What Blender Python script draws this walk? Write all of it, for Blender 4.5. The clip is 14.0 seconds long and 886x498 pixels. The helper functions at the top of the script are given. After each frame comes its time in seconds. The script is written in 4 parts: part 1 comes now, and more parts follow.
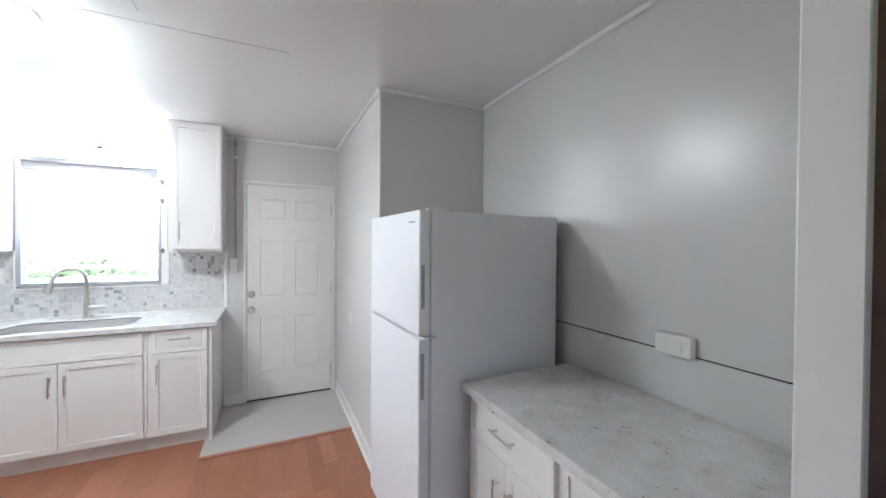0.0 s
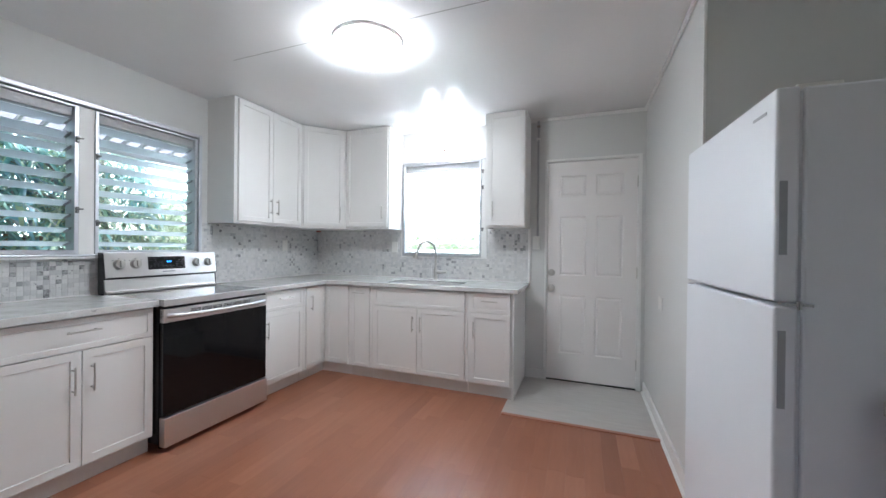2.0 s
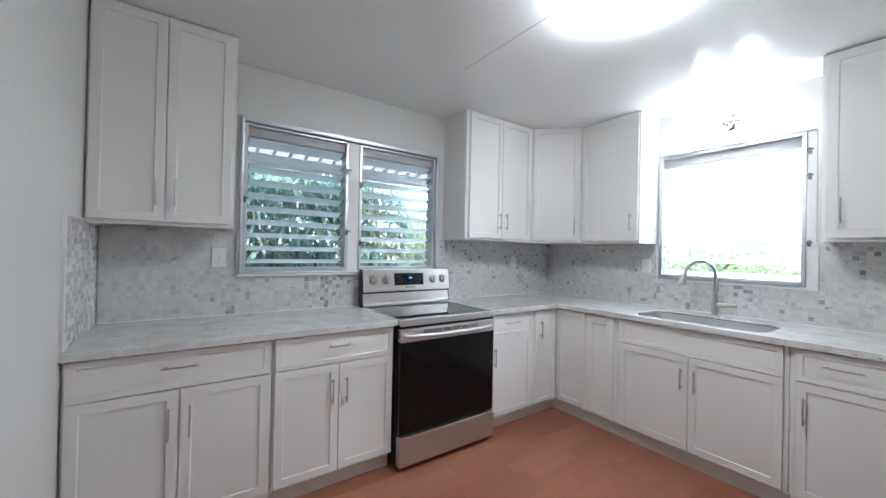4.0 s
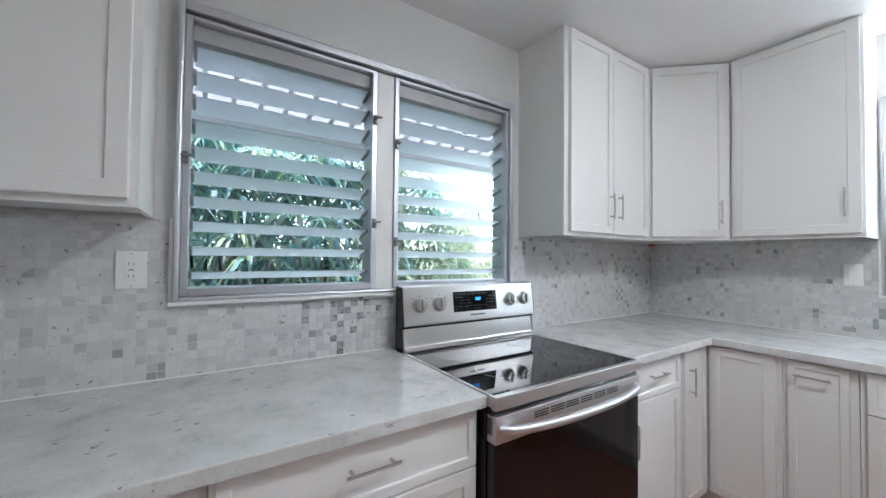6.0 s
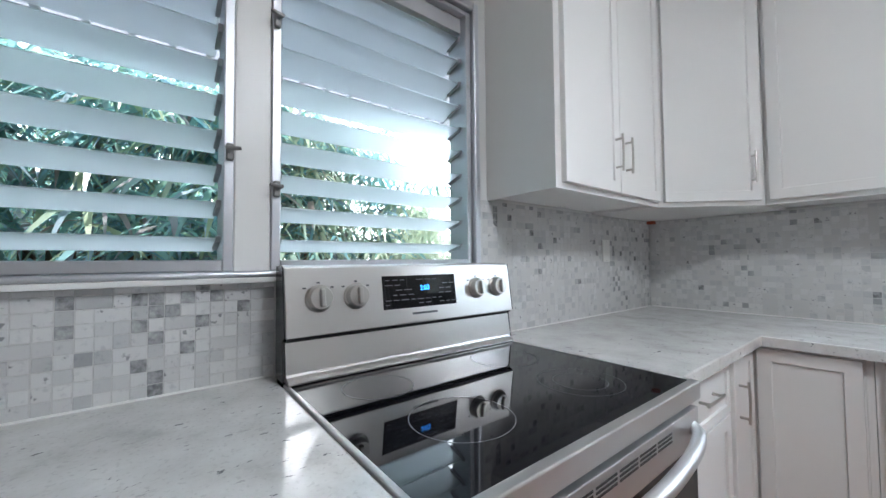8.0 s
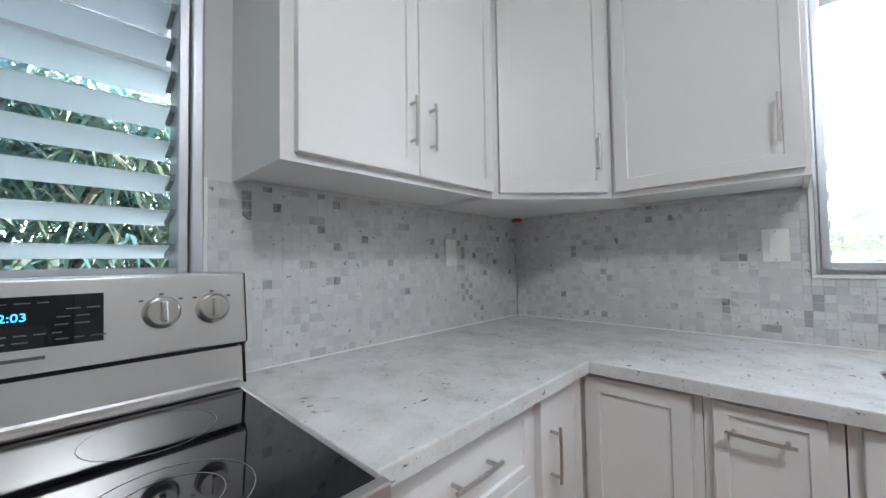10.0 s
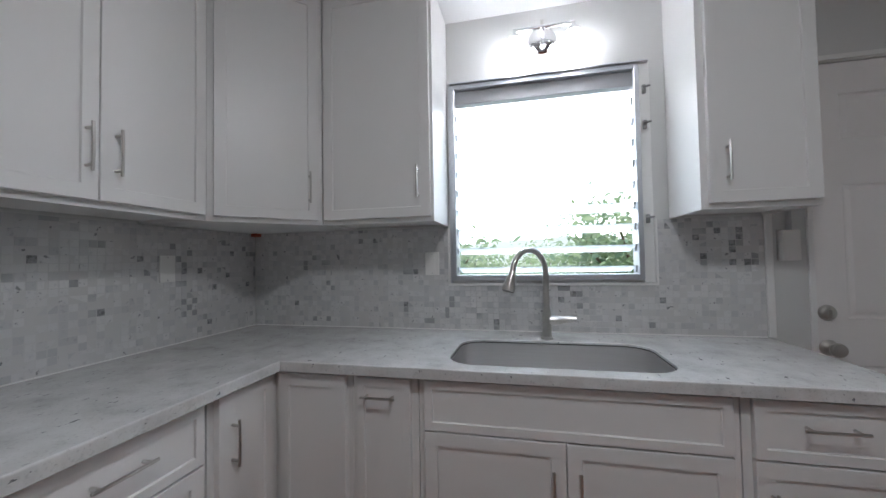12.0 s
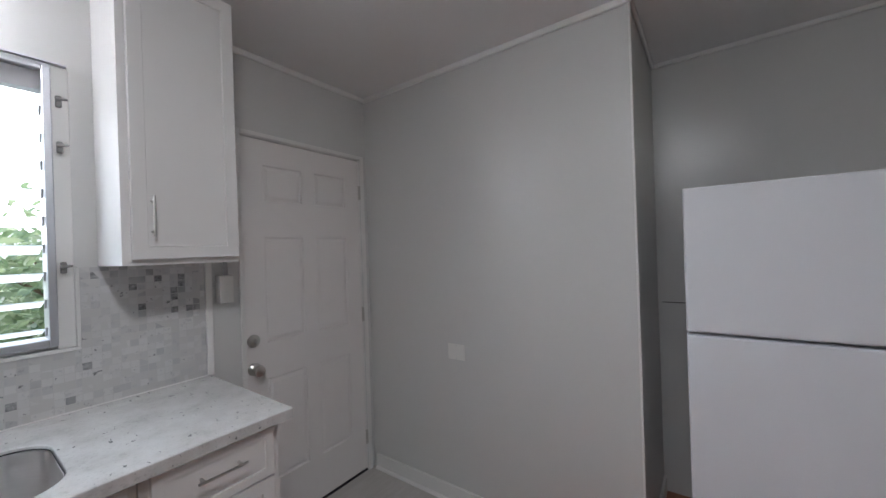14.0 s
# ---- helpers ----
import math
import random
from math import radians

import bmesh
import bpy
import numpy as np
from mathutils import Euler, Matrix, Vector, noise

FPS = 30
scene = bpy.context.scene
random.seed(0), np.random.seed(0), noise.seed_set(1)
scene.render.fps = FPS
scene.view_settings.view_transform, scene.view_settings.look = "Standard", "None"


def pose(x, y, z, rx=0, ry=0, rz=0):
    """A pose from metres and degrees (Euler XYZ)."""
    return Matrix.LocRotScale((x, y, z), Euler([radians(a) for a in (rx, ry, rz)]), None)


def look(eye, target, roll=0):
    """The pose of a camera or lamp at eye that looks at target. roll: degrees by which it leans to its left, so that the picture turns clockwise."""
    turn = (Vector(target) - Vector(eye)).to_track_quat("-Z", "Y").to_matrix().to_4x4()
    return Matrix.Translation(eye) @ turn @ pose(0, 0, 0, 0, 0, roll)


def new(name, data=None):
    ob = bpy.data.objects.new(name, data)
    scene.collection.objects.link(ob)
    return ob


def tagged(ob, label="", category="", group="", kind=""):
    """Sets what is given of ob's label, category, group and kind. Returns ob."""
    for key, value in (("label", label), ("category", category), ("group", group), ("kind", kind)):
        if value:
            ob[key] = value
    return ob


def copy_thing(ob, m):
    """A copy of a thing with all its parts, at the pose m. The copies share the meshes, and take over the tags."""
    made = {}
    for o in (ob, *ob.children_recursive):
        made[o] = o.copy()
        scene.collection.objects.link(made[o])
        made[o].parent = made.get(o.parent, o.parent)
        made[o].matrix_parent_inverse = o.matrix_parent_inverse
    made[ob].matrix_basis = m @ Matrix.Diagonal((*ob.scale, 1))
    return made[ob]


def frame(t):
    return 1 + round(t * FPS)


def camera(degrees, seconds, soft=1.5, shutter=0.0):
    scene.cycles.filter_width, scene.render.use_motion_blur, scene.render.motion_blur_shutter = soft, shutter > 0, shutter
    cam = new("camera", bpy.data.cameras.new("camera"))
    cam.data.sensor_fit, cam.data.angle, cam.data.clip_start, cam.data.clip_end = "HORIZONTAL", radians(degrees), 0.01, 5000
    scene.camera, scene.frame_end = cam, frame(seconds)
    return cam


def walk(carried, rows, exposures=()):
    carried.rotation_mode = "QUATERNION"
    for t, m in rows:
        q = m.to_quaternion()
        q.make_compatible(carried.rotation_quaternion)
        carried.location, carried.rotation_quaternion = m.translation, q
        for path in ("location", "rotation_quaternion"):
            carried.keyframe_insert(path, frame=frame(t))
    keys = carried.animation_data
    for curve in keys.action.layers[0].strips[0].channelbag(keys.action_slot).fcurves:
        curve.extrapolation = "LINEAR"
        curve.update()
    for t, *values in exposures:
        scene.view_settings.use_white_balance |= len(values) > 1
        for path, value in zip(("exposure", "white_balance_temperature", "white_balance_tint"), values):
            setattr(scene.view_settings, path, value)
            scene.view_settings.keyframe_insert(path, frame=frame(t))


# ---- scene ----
cam = camera(100.9, 14.0)
PATH = [
    (0, (0.931, -0.253, 1.491), (1.784, 1.556, 1.466), 0.4),
    (0.5, (1.037, -0.196, 1.428), (1.321, 1.784, 1.41), 0.5),
    (1, (1.076, -0.151, 1.359), (0.849, 1.837, 1.344), 0.6),
    (1.5, (1.084, -0.097, 1.284), (0.562, 1.834, 1.276), 0.7),
    (2, (1.042, 0.013, 1.234), (0.329, 1.882, 1.226), 0.6),
    (2.5, (0.975, 0.167, 1.246), (0.023, 1.925, 1.243), 0.6),
    (3, (0.881, 0.284, 1.272), (-0.377, 1.839, 1.266), 1.0),
    (3.5, (0.806, 0.371, 1.292), (-0.735, 1.646, 1.299), 1.0),
    (3.7, (0.761, 0.368, 1.319), (-0.856, 1.546, 1.321), 1.5),
    (5.8, (-0.36, 0.717, 1.323), (-2.03, 1.816, 1.361), 0.7),
    (6, (-0.458, 0.735, 1.305), (-2.133, 1.827, 1.35), 0.6),
    (6.5, (-0.641, 0.81, 1.257), (-2.31, 1.91, 1.32), 0.1),
    (7, (-0.775, 0.945, 1.212), (-2.438, 2.054, 1.279), -0.0),
    (7.5, (-0.874, 1.063, 1.202), (-2.531, 2.182, 1.264), -0.1),
    (8, (-0.939, 1.203, 1.186), (-2.515, 2.433, 1.255), -0.5),
    (8.5, (-0.949, 1.393, 1.184), (-2.407, 2.759, 1.258), -1.0),
    (10.8, (-0.724, 1.969, 1.235), (-2.007, 3.503, 1.288), -0.3),
    (11, (-0.683, 1.941, 1.25), (-1.841, 3.571, 1.306), -0.3),
    (11.5, (-0.56, 1.867, 1.259), (-1.372, 3.693, 1.313), -0.7),
    (12, (-0.426, 1.791, 1.253), (-0.868, 3.741, 1.313), -1.0),
    (12.5, (-0.321, 1.73, 1.253), (-0.355, 3.729, 1.315), -1.2),
    (13, (-0.259, 1.686, 1.311), (0.251, 3.62, 1.354), -1.2),
    (13.5, (-0.218, 1.688, 1.391), (0.891, 3.352, 1.41), -1.6),
    (14, (-0.153, 1.743, 1.442), (1.467, 2.916, 1.442), -1.9),
]
walk(cam, [(t, look(eye, target, roll)) for t, eye, target, roll in PATH], [(0, 1.98, 6150, 12), (0.5, 1.52, 6150, 12), (1.0, 1.42, 6150, 12), (2.0, 1.40, 6150, 12), (2.5, 1.33, 6150, 12), (3.5, 1.30, 6150, 12), (6.5, 1.32, 6150, 12), (8.5, 1.22, 6150, 12), (11.0, 0.96, 6250, 13), (11.5, 0.42, 6250, 14), (12.5, 0.19, 6350, 16), (13.5, 0.34, 6400, 17), (14.0, 0.46, 6400, 17)])

# ---- light ----
world = bpy.data.worlds.new("world")
scene.world = world
world.use_nodes = True
_wn = world.node_tree.nodes
_wn.clear()
_sky = _wn.new("ShaderNodeTexSky")
_sky.sky_type = "NISHITA"
_sky.sun_disc = False
_sky.dust_density = 3.0
_sky.sun_elevation = radians(74)
_sky.sun_rotation = radians(118)
_bg = _wn.new("ShaderNodeBackground")
_bg.inputs["Strength"].default_value = 0.15
_wo = _wn.new("ShaderNodeOutputWorld")
world.node_tree.links.new(_sky.outputs[0], _bg.inputs[0])
world.node_tree.links.new(_bg.outputs[0], _wo.inputs[0])
sun = new("sun", bpy.data.lights.new("sun", "SUN"))
sun.data.energy, sun.data.angle, sun.data.color = 5.0, radians(0.5), (1.0, 0.95, 0.87)
_d = Vector((math.sin(radians(118)) * math.cos(radians(74)), math.cos(radians(118)) * math.cos(radians(74)), math.sin(radians(74))))
sun.matrix_world = look(_d * 20, (0, 0, 0))
# hidden area lamp added outside the sink window, brightens the slats like sky
sky_n = new("sky_fill_sink_window", bpy.data.lights.new("sky_fill_sink_window", "AREA"))
sky_n.data.shape, sky_n.data.size, sky_n.data.size_y, sky_n.data.energy, sky_n.data.color = "RECTANGLE", 0.95, 0.5, 34.0, (0.92, 0.97, 1.0)
sky_n.matrix_world = look((-0.33, 4.0, 2.38), (-0.33, 3.64, 1.6))
LAMP_E, SHADE_E = 24.0, 22.0

# ---- materials ----


def mat(name, color, rough=0.5, metal=0.0, spec=0.5):
    m = bpy.data.materials.new(name)
    m.use_nodes = True
    b = m.node_tree.nodes["Principled BSDF"]
    b.inputs["Base Color"].default_value = (*color, 1)
    b.inputs["Roughness"].default_value = rough
    b.inputs["Metallic"].default_value = metal
    b.inputs["Specular IOR Level"].default_value = spec
    return m


def N(m, kind, **kw):
    n = m.node_tree.nodes.new(kind)
    for k, v in kw.items():
        n.inputs[k].default_value = v
    return n


def L(m, a, b):
    m.node_tree.links.new(a, b)


def coords(m, scale=(1, 1, 1)):
    g = N(m, "ShaderNodeNewGeometry")
    mp = N(m, "ShaderNodeMapping")
    mp.inputs["Scale"].default_value = scale
    L(m, g.outputs["Position"], mp.inputs[0])
    return mp.outputs[0]


def noise_tex(m, scale, detail=4, rough=0.5, stretch=(1, 1, 1)):
    n = N(m, "ShaderNodeTexNoise", Scale=scale, Detail=detail, Roughness=rough)
    L(m, coords(m, stretch), n.inputs["Vector"])
    return n.outputs["Fac"]


def ramp(m, fac, stops):
    r = N(m, "ShaderNodeValToRGB")
    els = r.color_ramp.elements
    while len(els) < len(stops):
        els.new(0.5)
    for e, (p, c) in zip(els, stops):
        e.position, e.color = p, (*c, 1)
    L(m, fac, r.inputs[0])
    return r.outputs[0]


def bump(m, fac, strength, dist):
    b = N(m, "ShaderNodeBump", Strength=strength, Distance=dist)
    L(m, fac, b.inputs["Height"])
    L(m, b.outputs[0], m.node_tree.nodes["Principled BSDF"].inputs["Normal"])


def bsdf(m):
    return m.node_tree.nodes["Principled BSDF"]


def painted(name, c, rough, var=0.03, relief=0.15, dist=0.001, rs=3.0, gv=0.06):
    """Rolled or sprayed paint: faint tone changes, slight orange peel, wandering gloss."""
    m = mat(name, c, rough)
    lo, hi = [max(0, x - var) for x in c], [min(1, x + var * 0.6) for x in c]
    L(m, ramp(m, noise_tex(m, rs, 5, 0.6), [(0.3, lo), (0.7, hi)]), bsdf(m).inputs["Base Color"])
    if not gv:
        return m
    r = ramp(m, noise_tex(m, 5.0, 4), [(0.3, (rough - gv,) * 3), (0.7, (rough + gv,) * 3)])
    L(m, r, bsdf(m).inputs["Roughness"])
    if relief:
        bump(m, noise_tex(m, 160.0, 3), relief, dist)
    return m


WALL = painted("wall_paint", (0.65, 0.646, 0.63), 0.28, 0.004, 0.0, rs=0.8, gv=0.0)
bump(WALL, noise_tex(WALL, 7.0, 2, 0.5), 0.20, 0.003)
CEIL = painted("ceiling_paint", (0.86, 0.86, 0.86), 0.21, 0.004, 0.0, gv=0.0)
bump(CEIL, noise_tex(CEIL, 9.0, 2, 0.5, (1, 0.5, 1)), 0.30, 0.004)
TOEP = painted("toe_paint", (0.70, 0.69, 0.67), 0.5, 0.01, 0.0, gv=0.0)
TRIM = painted("trim_paint", (0.80, 0.79, 0.77), 0.35, 0.008, 0.0, gv=0.0)
CAB = painted("cabinet_lacquer", (0.77, 0.757, 0.738), 0.38, 0.006, 0.0, gv=0.0)
DOORP = painted("door_paint", (0.80, 0.77, 0.75), 0.4, 0.006, 0.0, gv=0.0)
PLASTIC = mat("white_plastic", (0.80, 0.79, 0.76), 0.35)
FRIDGE_M = painted("fridge_enamel", (0.77, 0.78, 0.81), 0.30, 0.003, 0.0, gv=0.0)
GREYP = mat("grey_plastic", (0.36, 0.37, 0.39), 0.45)
LATCHM = mat("tarnished_metal", (0.24, 0.235, 0.23), 0.42, 0.8)
GASKET = mat("pale_gasket", (0.60, 0.61, 0.64), 0.5)
DARK = mat("dark_gap", (0.02, 0.02, 0.022), 0.6)
BLACK = mat("black_enamel", (0.015, 0.015, 0.017), 0.25)
NICKEL = mat("brushed_nickel", (0.55, 0.53, 0.50), 0.28, 1.0)
CHROME = mat("chrome", (0.80, 0.80, 0.80), 0.08, 1.0)
BLACKGLASS = mat("black_glass", (0.006, 0.006, 0.008), 0.035, 0.0, 0.42)
OVENGLASS = mat("oven_glass", (0.004, 0.004, 0.005), 0.05, 0.0, 0.32)
RINGM = mat("ring_print", (0.16, 0.16, 0.17), 0.3)
WRITE = mat("grey_print", (0.085, 0.09, 0.10), 0.5)
GRILLE = mat("vent_dark", (0.03, 0.03, 0.03), 0.6)
RUST = mat("red_wood", (0.42, 0.10, 0.05), 0.7)
CAULK = mat("caulk", (0.30, 0.25, 0.19), 0.8)
CRACK2 = mat("joint_soft", (0.34, 0.33, 0.32), 0.9)


def steel(name, c, rough, stretch):
    m = mat(name, c, rough, 1.0)
    f = noise_tex(m, 1.5, 3, 0.5, stretch)
    L(m, ramp(m, f, [(0.3, tuple(x * 0.97 for x in c)), (0.7, tuple(min(1, x * 1.03) for x in c))]), bsdf(m).inputs["Base Color"])
    return m


STEEL = steel("brushed_steel", (0.62, 0.605, 0.60), 0.40, (1, 1, 1))
PANELM = steel("panel_steel", (0.70, 0.68, 0.665), 0.28, (1, 1, 1))
HANDLEM = steel("handle_steel", (0.56, 0.555, 0.56), 0.46, (1, 1, 1))
SINKM = steel("sink_steel", (0.76, 0.74, 0.73), 0.37, (3, 3, 60))
ALU = steel("old_aluminium", (0.62, 0.63, 0.66), 0.42, (4, 4, 4))
ALUP = painted("painted_frame", (0.45, 0.45, 0.46), 0.42, 0.05, 0.15)


def quartz():
    m = mat("quartz", (0.7, 0.7, 0.68), 0.13)
    base = ramp(m, noise_tex(m, 9.0, 8, 0.65), [(0.30, (0.48, 0.47, 0.455)), (0.42, (0.58, 0.572, 0.555)), (0.55, (0.635, 0.63, 0.615)), (0.7, (0.70, 0.695, 0.68))])
    fl = noise_tex(m, 42.0, 4, 0.6, (1.0, 0.5, 1))
    mask = noise_tex(m, 3.4, 4, 0.6)
    mul = N(m, "ShaderNodeMath")
    mul.operation = "MULTIPLY"
    L(m, ramp(m, fl, [(0.63, (0, 0, 0)), (0.66, (0.55, 0.55, 0.55))]), mul.inputs[0])
    L(m, ramp(m, mask, [(0.515, (0, 0, 0)), (0.60, (1, 1, 1))]), mul.inputs[1])
    chips = N(m, "ShaderNodeMath")
    chips.operation = "MULTIPLY"
    L(m, ramp(m, noise_tex(m, 62.0, 4, 0.6, (1.0, 0.45, 1)), [(0.65, (0, 0, 0)), (0.665, (1, 1, 1))]), chips.inputs[0])
    L(m, ramp(m, noise_tex(m, 5.5, 3, 0.6), [(0.47, (0, 0, 0)), (0.55, (1, 1, 1))]), chips.inputs[1])
    dots = N(m, "ShaderNodeMath")
    dots.operation = "MAXIMUM"
    L(m, mul.outputs[0], dots.inputs[0])
    L(m, chips.outputs[0], dots.inputs[1])
    fine = ramp(m, noise_tex(m, 150.0, 2), [(0.30, (0.86, 0.86, 0.86)), (0.42, (1, 1, 1))])
    mx = N(m, "ShaderNodeMix")
    mx.data_type = "RGBA"
    mx.blend_type = "MULTIPLY"
    mx.inputs[0].default_value = 1.0
    L(m, base, mx.inputs[6])
    L(m, fine, mx.inputs[7])
    m2 = N(m, "ShaderNodeMix")
    m2.data_type = "RGBA"
    L(m, dots.outputs[0], m2.inputs[0])
    L(m, mx.outputs[2], m2.inputs[6])
    m2.inputs[7].default_value = (0.17, 0.17, 0.175, 1)
    L(m, m2.outputs[2], bsdf(m).inputs["Base Color"])
    bump(m, noise_tex(m, 7.0, 3), 0.06, 0.004)
    return m


QUARTZ = quartz()


def marble(name, island):
    """Mosaic marble: most pieces near white, some grey, a few dark and veined, one tone a piece."""
    m = mat(name, (0.7, 0.7, 0.7), 0.22)
    if island:
        rnd = N(m, "ShaderNodeNewGeometry").outputs["Random Per Island"]
    else:
        rnd = N(m, "ShaderNodeObjectInfo").outputs["Random"]
    area = noise_tex(m, 3.6, 2)
    ma = N(m, "ShaderNodeMath")
    ma.operation = "MULTIPLY_ADD"
    ma.inputs[1].default_value = 0.8
    L(m, area, ma.inputs[0])
    L(m, rnd, ma.inputs[2])
    sub = N(m, "ShaderNodeMath")
    sub.operation = "SUBTRACT"
    sub.inputs[1].default_value = 0.42
    L(m, ma.outputs[0], sub.inputs[0])
    base = ramp(m, sub.outputs[0], [(0.0, (0.71, 0.70, 0.69)), (0.25, (0.685, 0.675, 0.665)), (0.50, (0.65, 0.64, 0.635)), (0.75, (0.605, 0.60, 0.60)), (0.90, (0.55, 0.55, 0.555)), (0.97, (0.47, 0.47, 0.475)), (1.0, (0.36, 0.36, 0.365))])
    speck = ramp(m, noise_tex(m, 62.0, 3, 0.55), [(0.62, (0, 0, 0)), (0.68, (1, 1, 1))])
    pick = ramp(m, rnd, [(0.30, (0, 0, 0)), (0.32, (0.9, 0.9, 0.9)), (0.62, (0.9, 0.9, 0.9)), (0.64, (0, 0, 0))])
    sm = N(m, "ShaderNodeMath")
    sm.operation = "MULTIPLY"
    L(m, speck, sm.inputs[0])
    L(m, pick, sm.inputs[1])
    dk = N(m, "ShaderNodeMix")
    dk.data_type = "RGBA"
    L(m, sm.outputs[0], dk.inputs[0])
    L(m, base, dk.inputs[6])
    dk.inputs[7].default_value = (0.22, 0.22, 0.225, 1)
    base = dk.outputs[2]
    vein = noise_tex(m, 55.0, 5, 0.7)
    vr = ramp(m, vein, [(0.32, (0.80, 0.80, 0.82)), (0.44, (1, 1, 1)), (0.75, (1.0, 1.0, 0.99))])
    ar = ramp(m, area, [(0.3, (0.90, 0.90, 0.91)), (0.65, (1, 1, 1))])
    prev = base
    for c in (vr, ar):
        mx = N(m, "ShaderNodeMix")
        mx.data_type = "RGBA"
        mx.blend_type = "MULTIPLY"
        mx.inputs[0].default_value = 1.0
        L(m, prev, mx.inputs[6])
        L(m, c, mx.inputs[7])
        prev = mx.outputs[2]
    L(m, prev, bsdf(m).inputs["Base Color"])
    L(m, ramp(m, rnd, [(0.0, (0.10,) * 3), (0.5, (0.30,) * 3), (1.0, (0.18,) * 3)]), bsdf(m).inputs["Roughness"])
    return m


TILE_O, TILE_I = marble("marble_piece", False), marble("marble_field", True)
GROUT = painted("grout", (0.58, 0.57, 0.56), 0.8, 0.03, 0.2)


def planks():
    m = mat("laminate", (0.3, 0.12, 0.06), 0.33)
    rnd = N(m, "ShaderNodeObjectInfo").outputs["Random"]
    tone = ramp(m, rnd, [(0.0, (0.275, 0.104, 0.058)), (0.35, (0.325, 0.129, 0.072)), (0.7, (0.295, 0.114, 0.063)), (0.85, (0.335, 0.137, 0.078)), (1.0, (0.38, 0.165, 0.100))])
    gr = N(m, "ShaderNodeTexNoise", Scale=9.0, Detail=6, Roughness=0.65)
    mp = N(m, "ShaderNodeMapping")
    mp.inputs["Scale"].default_value = (3.2, 0.30, 1)
    g = N(m, "ShaderNodeNewGeometry")
    add = N(m, "ShaderNodeVectorMath")
    add.operation = "MULTIPLY_ADD"
    add.inputs[1].default_value = (1, 1, 1)
    comb = N(m, "ShaderNodeCombineXYZ")
    mul = N(m, "ShaderNodeMath")
    mul.operation = "MULTIPLY"
    mul.inputs[1].default_value = 40.0
    L(m, rnd, mul.inputs[0])
    L(m, mul.outputs[0], comb.inputs[1])
    L(m, g.outputs["Position"], add.inputs[0])
    L(m, comb.outputs[0], add.inputs[2])
    L(m, add.outputs[0], mp.inputs[0])
    L(m, mp.outputs[0], gr.inputs["Vector"])
    mx = N(m, "ShaderNodeMix")
    mx.data_type = "RGBA"
    mx.blend_type = "MULTIPLY"
    mx.inputs[0].default_value = 1.0
    L(m, tone, mx.inputs[6])
    L(m, ramp(m, gr.outputs["Fac"], [(0.3, (0.92, 0.90, 0.88)), (0.5, (1, 1, 1)), (0.72, (1.06, 1.08, 1.09))]), mx.inputs[7])
    L(m, mx.outputs[2], bsdf(m).inputs["Base Color"])
    bump(m, gr.outputs["Fac"], 0.08, 0.0006)
    return m


PLANK = planks()
VINYL = painted("pale_vinyl", (0.56, 0.54, 0.51), 0.40, 0.0, 0.0, gv=0.03)
L(VINYL, ramp(VINYL, noise_tex(VINYL, 5.0, 7, 0.65, (1.0, 7.0, 1.0)), [(0.3, (0.45, 0.43, 0.405)), (0.5, (0.49, 0.468, 0.44)), (0.7, (0.53, 0.51, 0.485))]), bsdf(VINYL).inputs["Base Color"])
REDUCER = painted("reducer_wood", (0.40, 0.17, 0.11), 0.35, 0.03)
PANELING = painted("brown_panelling", (0.16, 0.085, 0.062), 0.5, 0.03)


def dark_marble():
    m = mat("dark_marble", (0.3, 0.3, 0.3), 0.22)
    L(m, ramp(m, noise_tex(m, 48.0, 5, 0.7), [(0.34, (0.14, 0.14, 0.145)), (0.48, (0.30, 0.30, 0.305)), (0.60, (0.40, 0.40, 0.40)), (0.72, (0.56, 0.56, 0.555))]), bsdf(m).inputs["Base Color"])
    return m


TILE_D = dark_marble()


def frosted():
    m = bpy.data.materials.new("frosted_glass")
    m.use_nodes = True
    t = m.node_tree
    t.nodes.clear()
    out = N(m, "ShaderNodeOutputMaterial")
    tr = N(m, "ShaderNodeBsdfTranslucent")
    tr.inputs[0].default_value = (0.945, 0.965, 0.985, 1)
    df = N(m, "ShaderNodeBsdfDiffuse")
    df.inputs[0].default_value = (0.66, 0.71, 0.72, 1)
    gl = N(m, "ShaderNodeBsdfGlossy")
    gl.inputs["Roughness"].default_value = 0.35
    rf = N(m, "ShaderNodeBsdfRefraction", Roughness=0.50, IOR=1.12)
    rf.inputs[0].default_value = (0.85, 0.915, 0.94, 1)
    a, b, c = [N(m, "ShaderNodeMixShader") for _ in range(3)]
    a.inputs[0].default_value, b.inputs[0].default_value, c.inputs[0].default_value = 0.08, 0.05, 0.50
    L(m, tr.outputs[0], c.inputs[1])
    L(m, rf.outputs[0], c.inputs[2])
    L(m, c.outputs[0], a.inputs[1])
    L(m, df.outputs[0], a.inputs[2])
    L(m, a.outputs[0], b.inputs[1])
    L(m, gl.outputs[0], b.inputs[2])
    L(m, b.outputs[0], out.inputs[0])
    return m


FROST = frosted()


def glow(name, color, strength):
    m = mat(name, color, 0.4)
    bsdf(m).inputs["Emission Color"].default_value = (*color, 1)
    bsdf(m).inputs["Emission Strength"].default_value = strength
    return m


LAMP = glow("lamp_diffuser", (0.93, 0.985, 1.0), LAMP_E)
SHADE = glow("lit_glass_shade", (0.93, 0.97, 1.0), SHADE_E)
BLUE = glow("blue_digits", (0.03, 0.30, 1.0), 2.2)


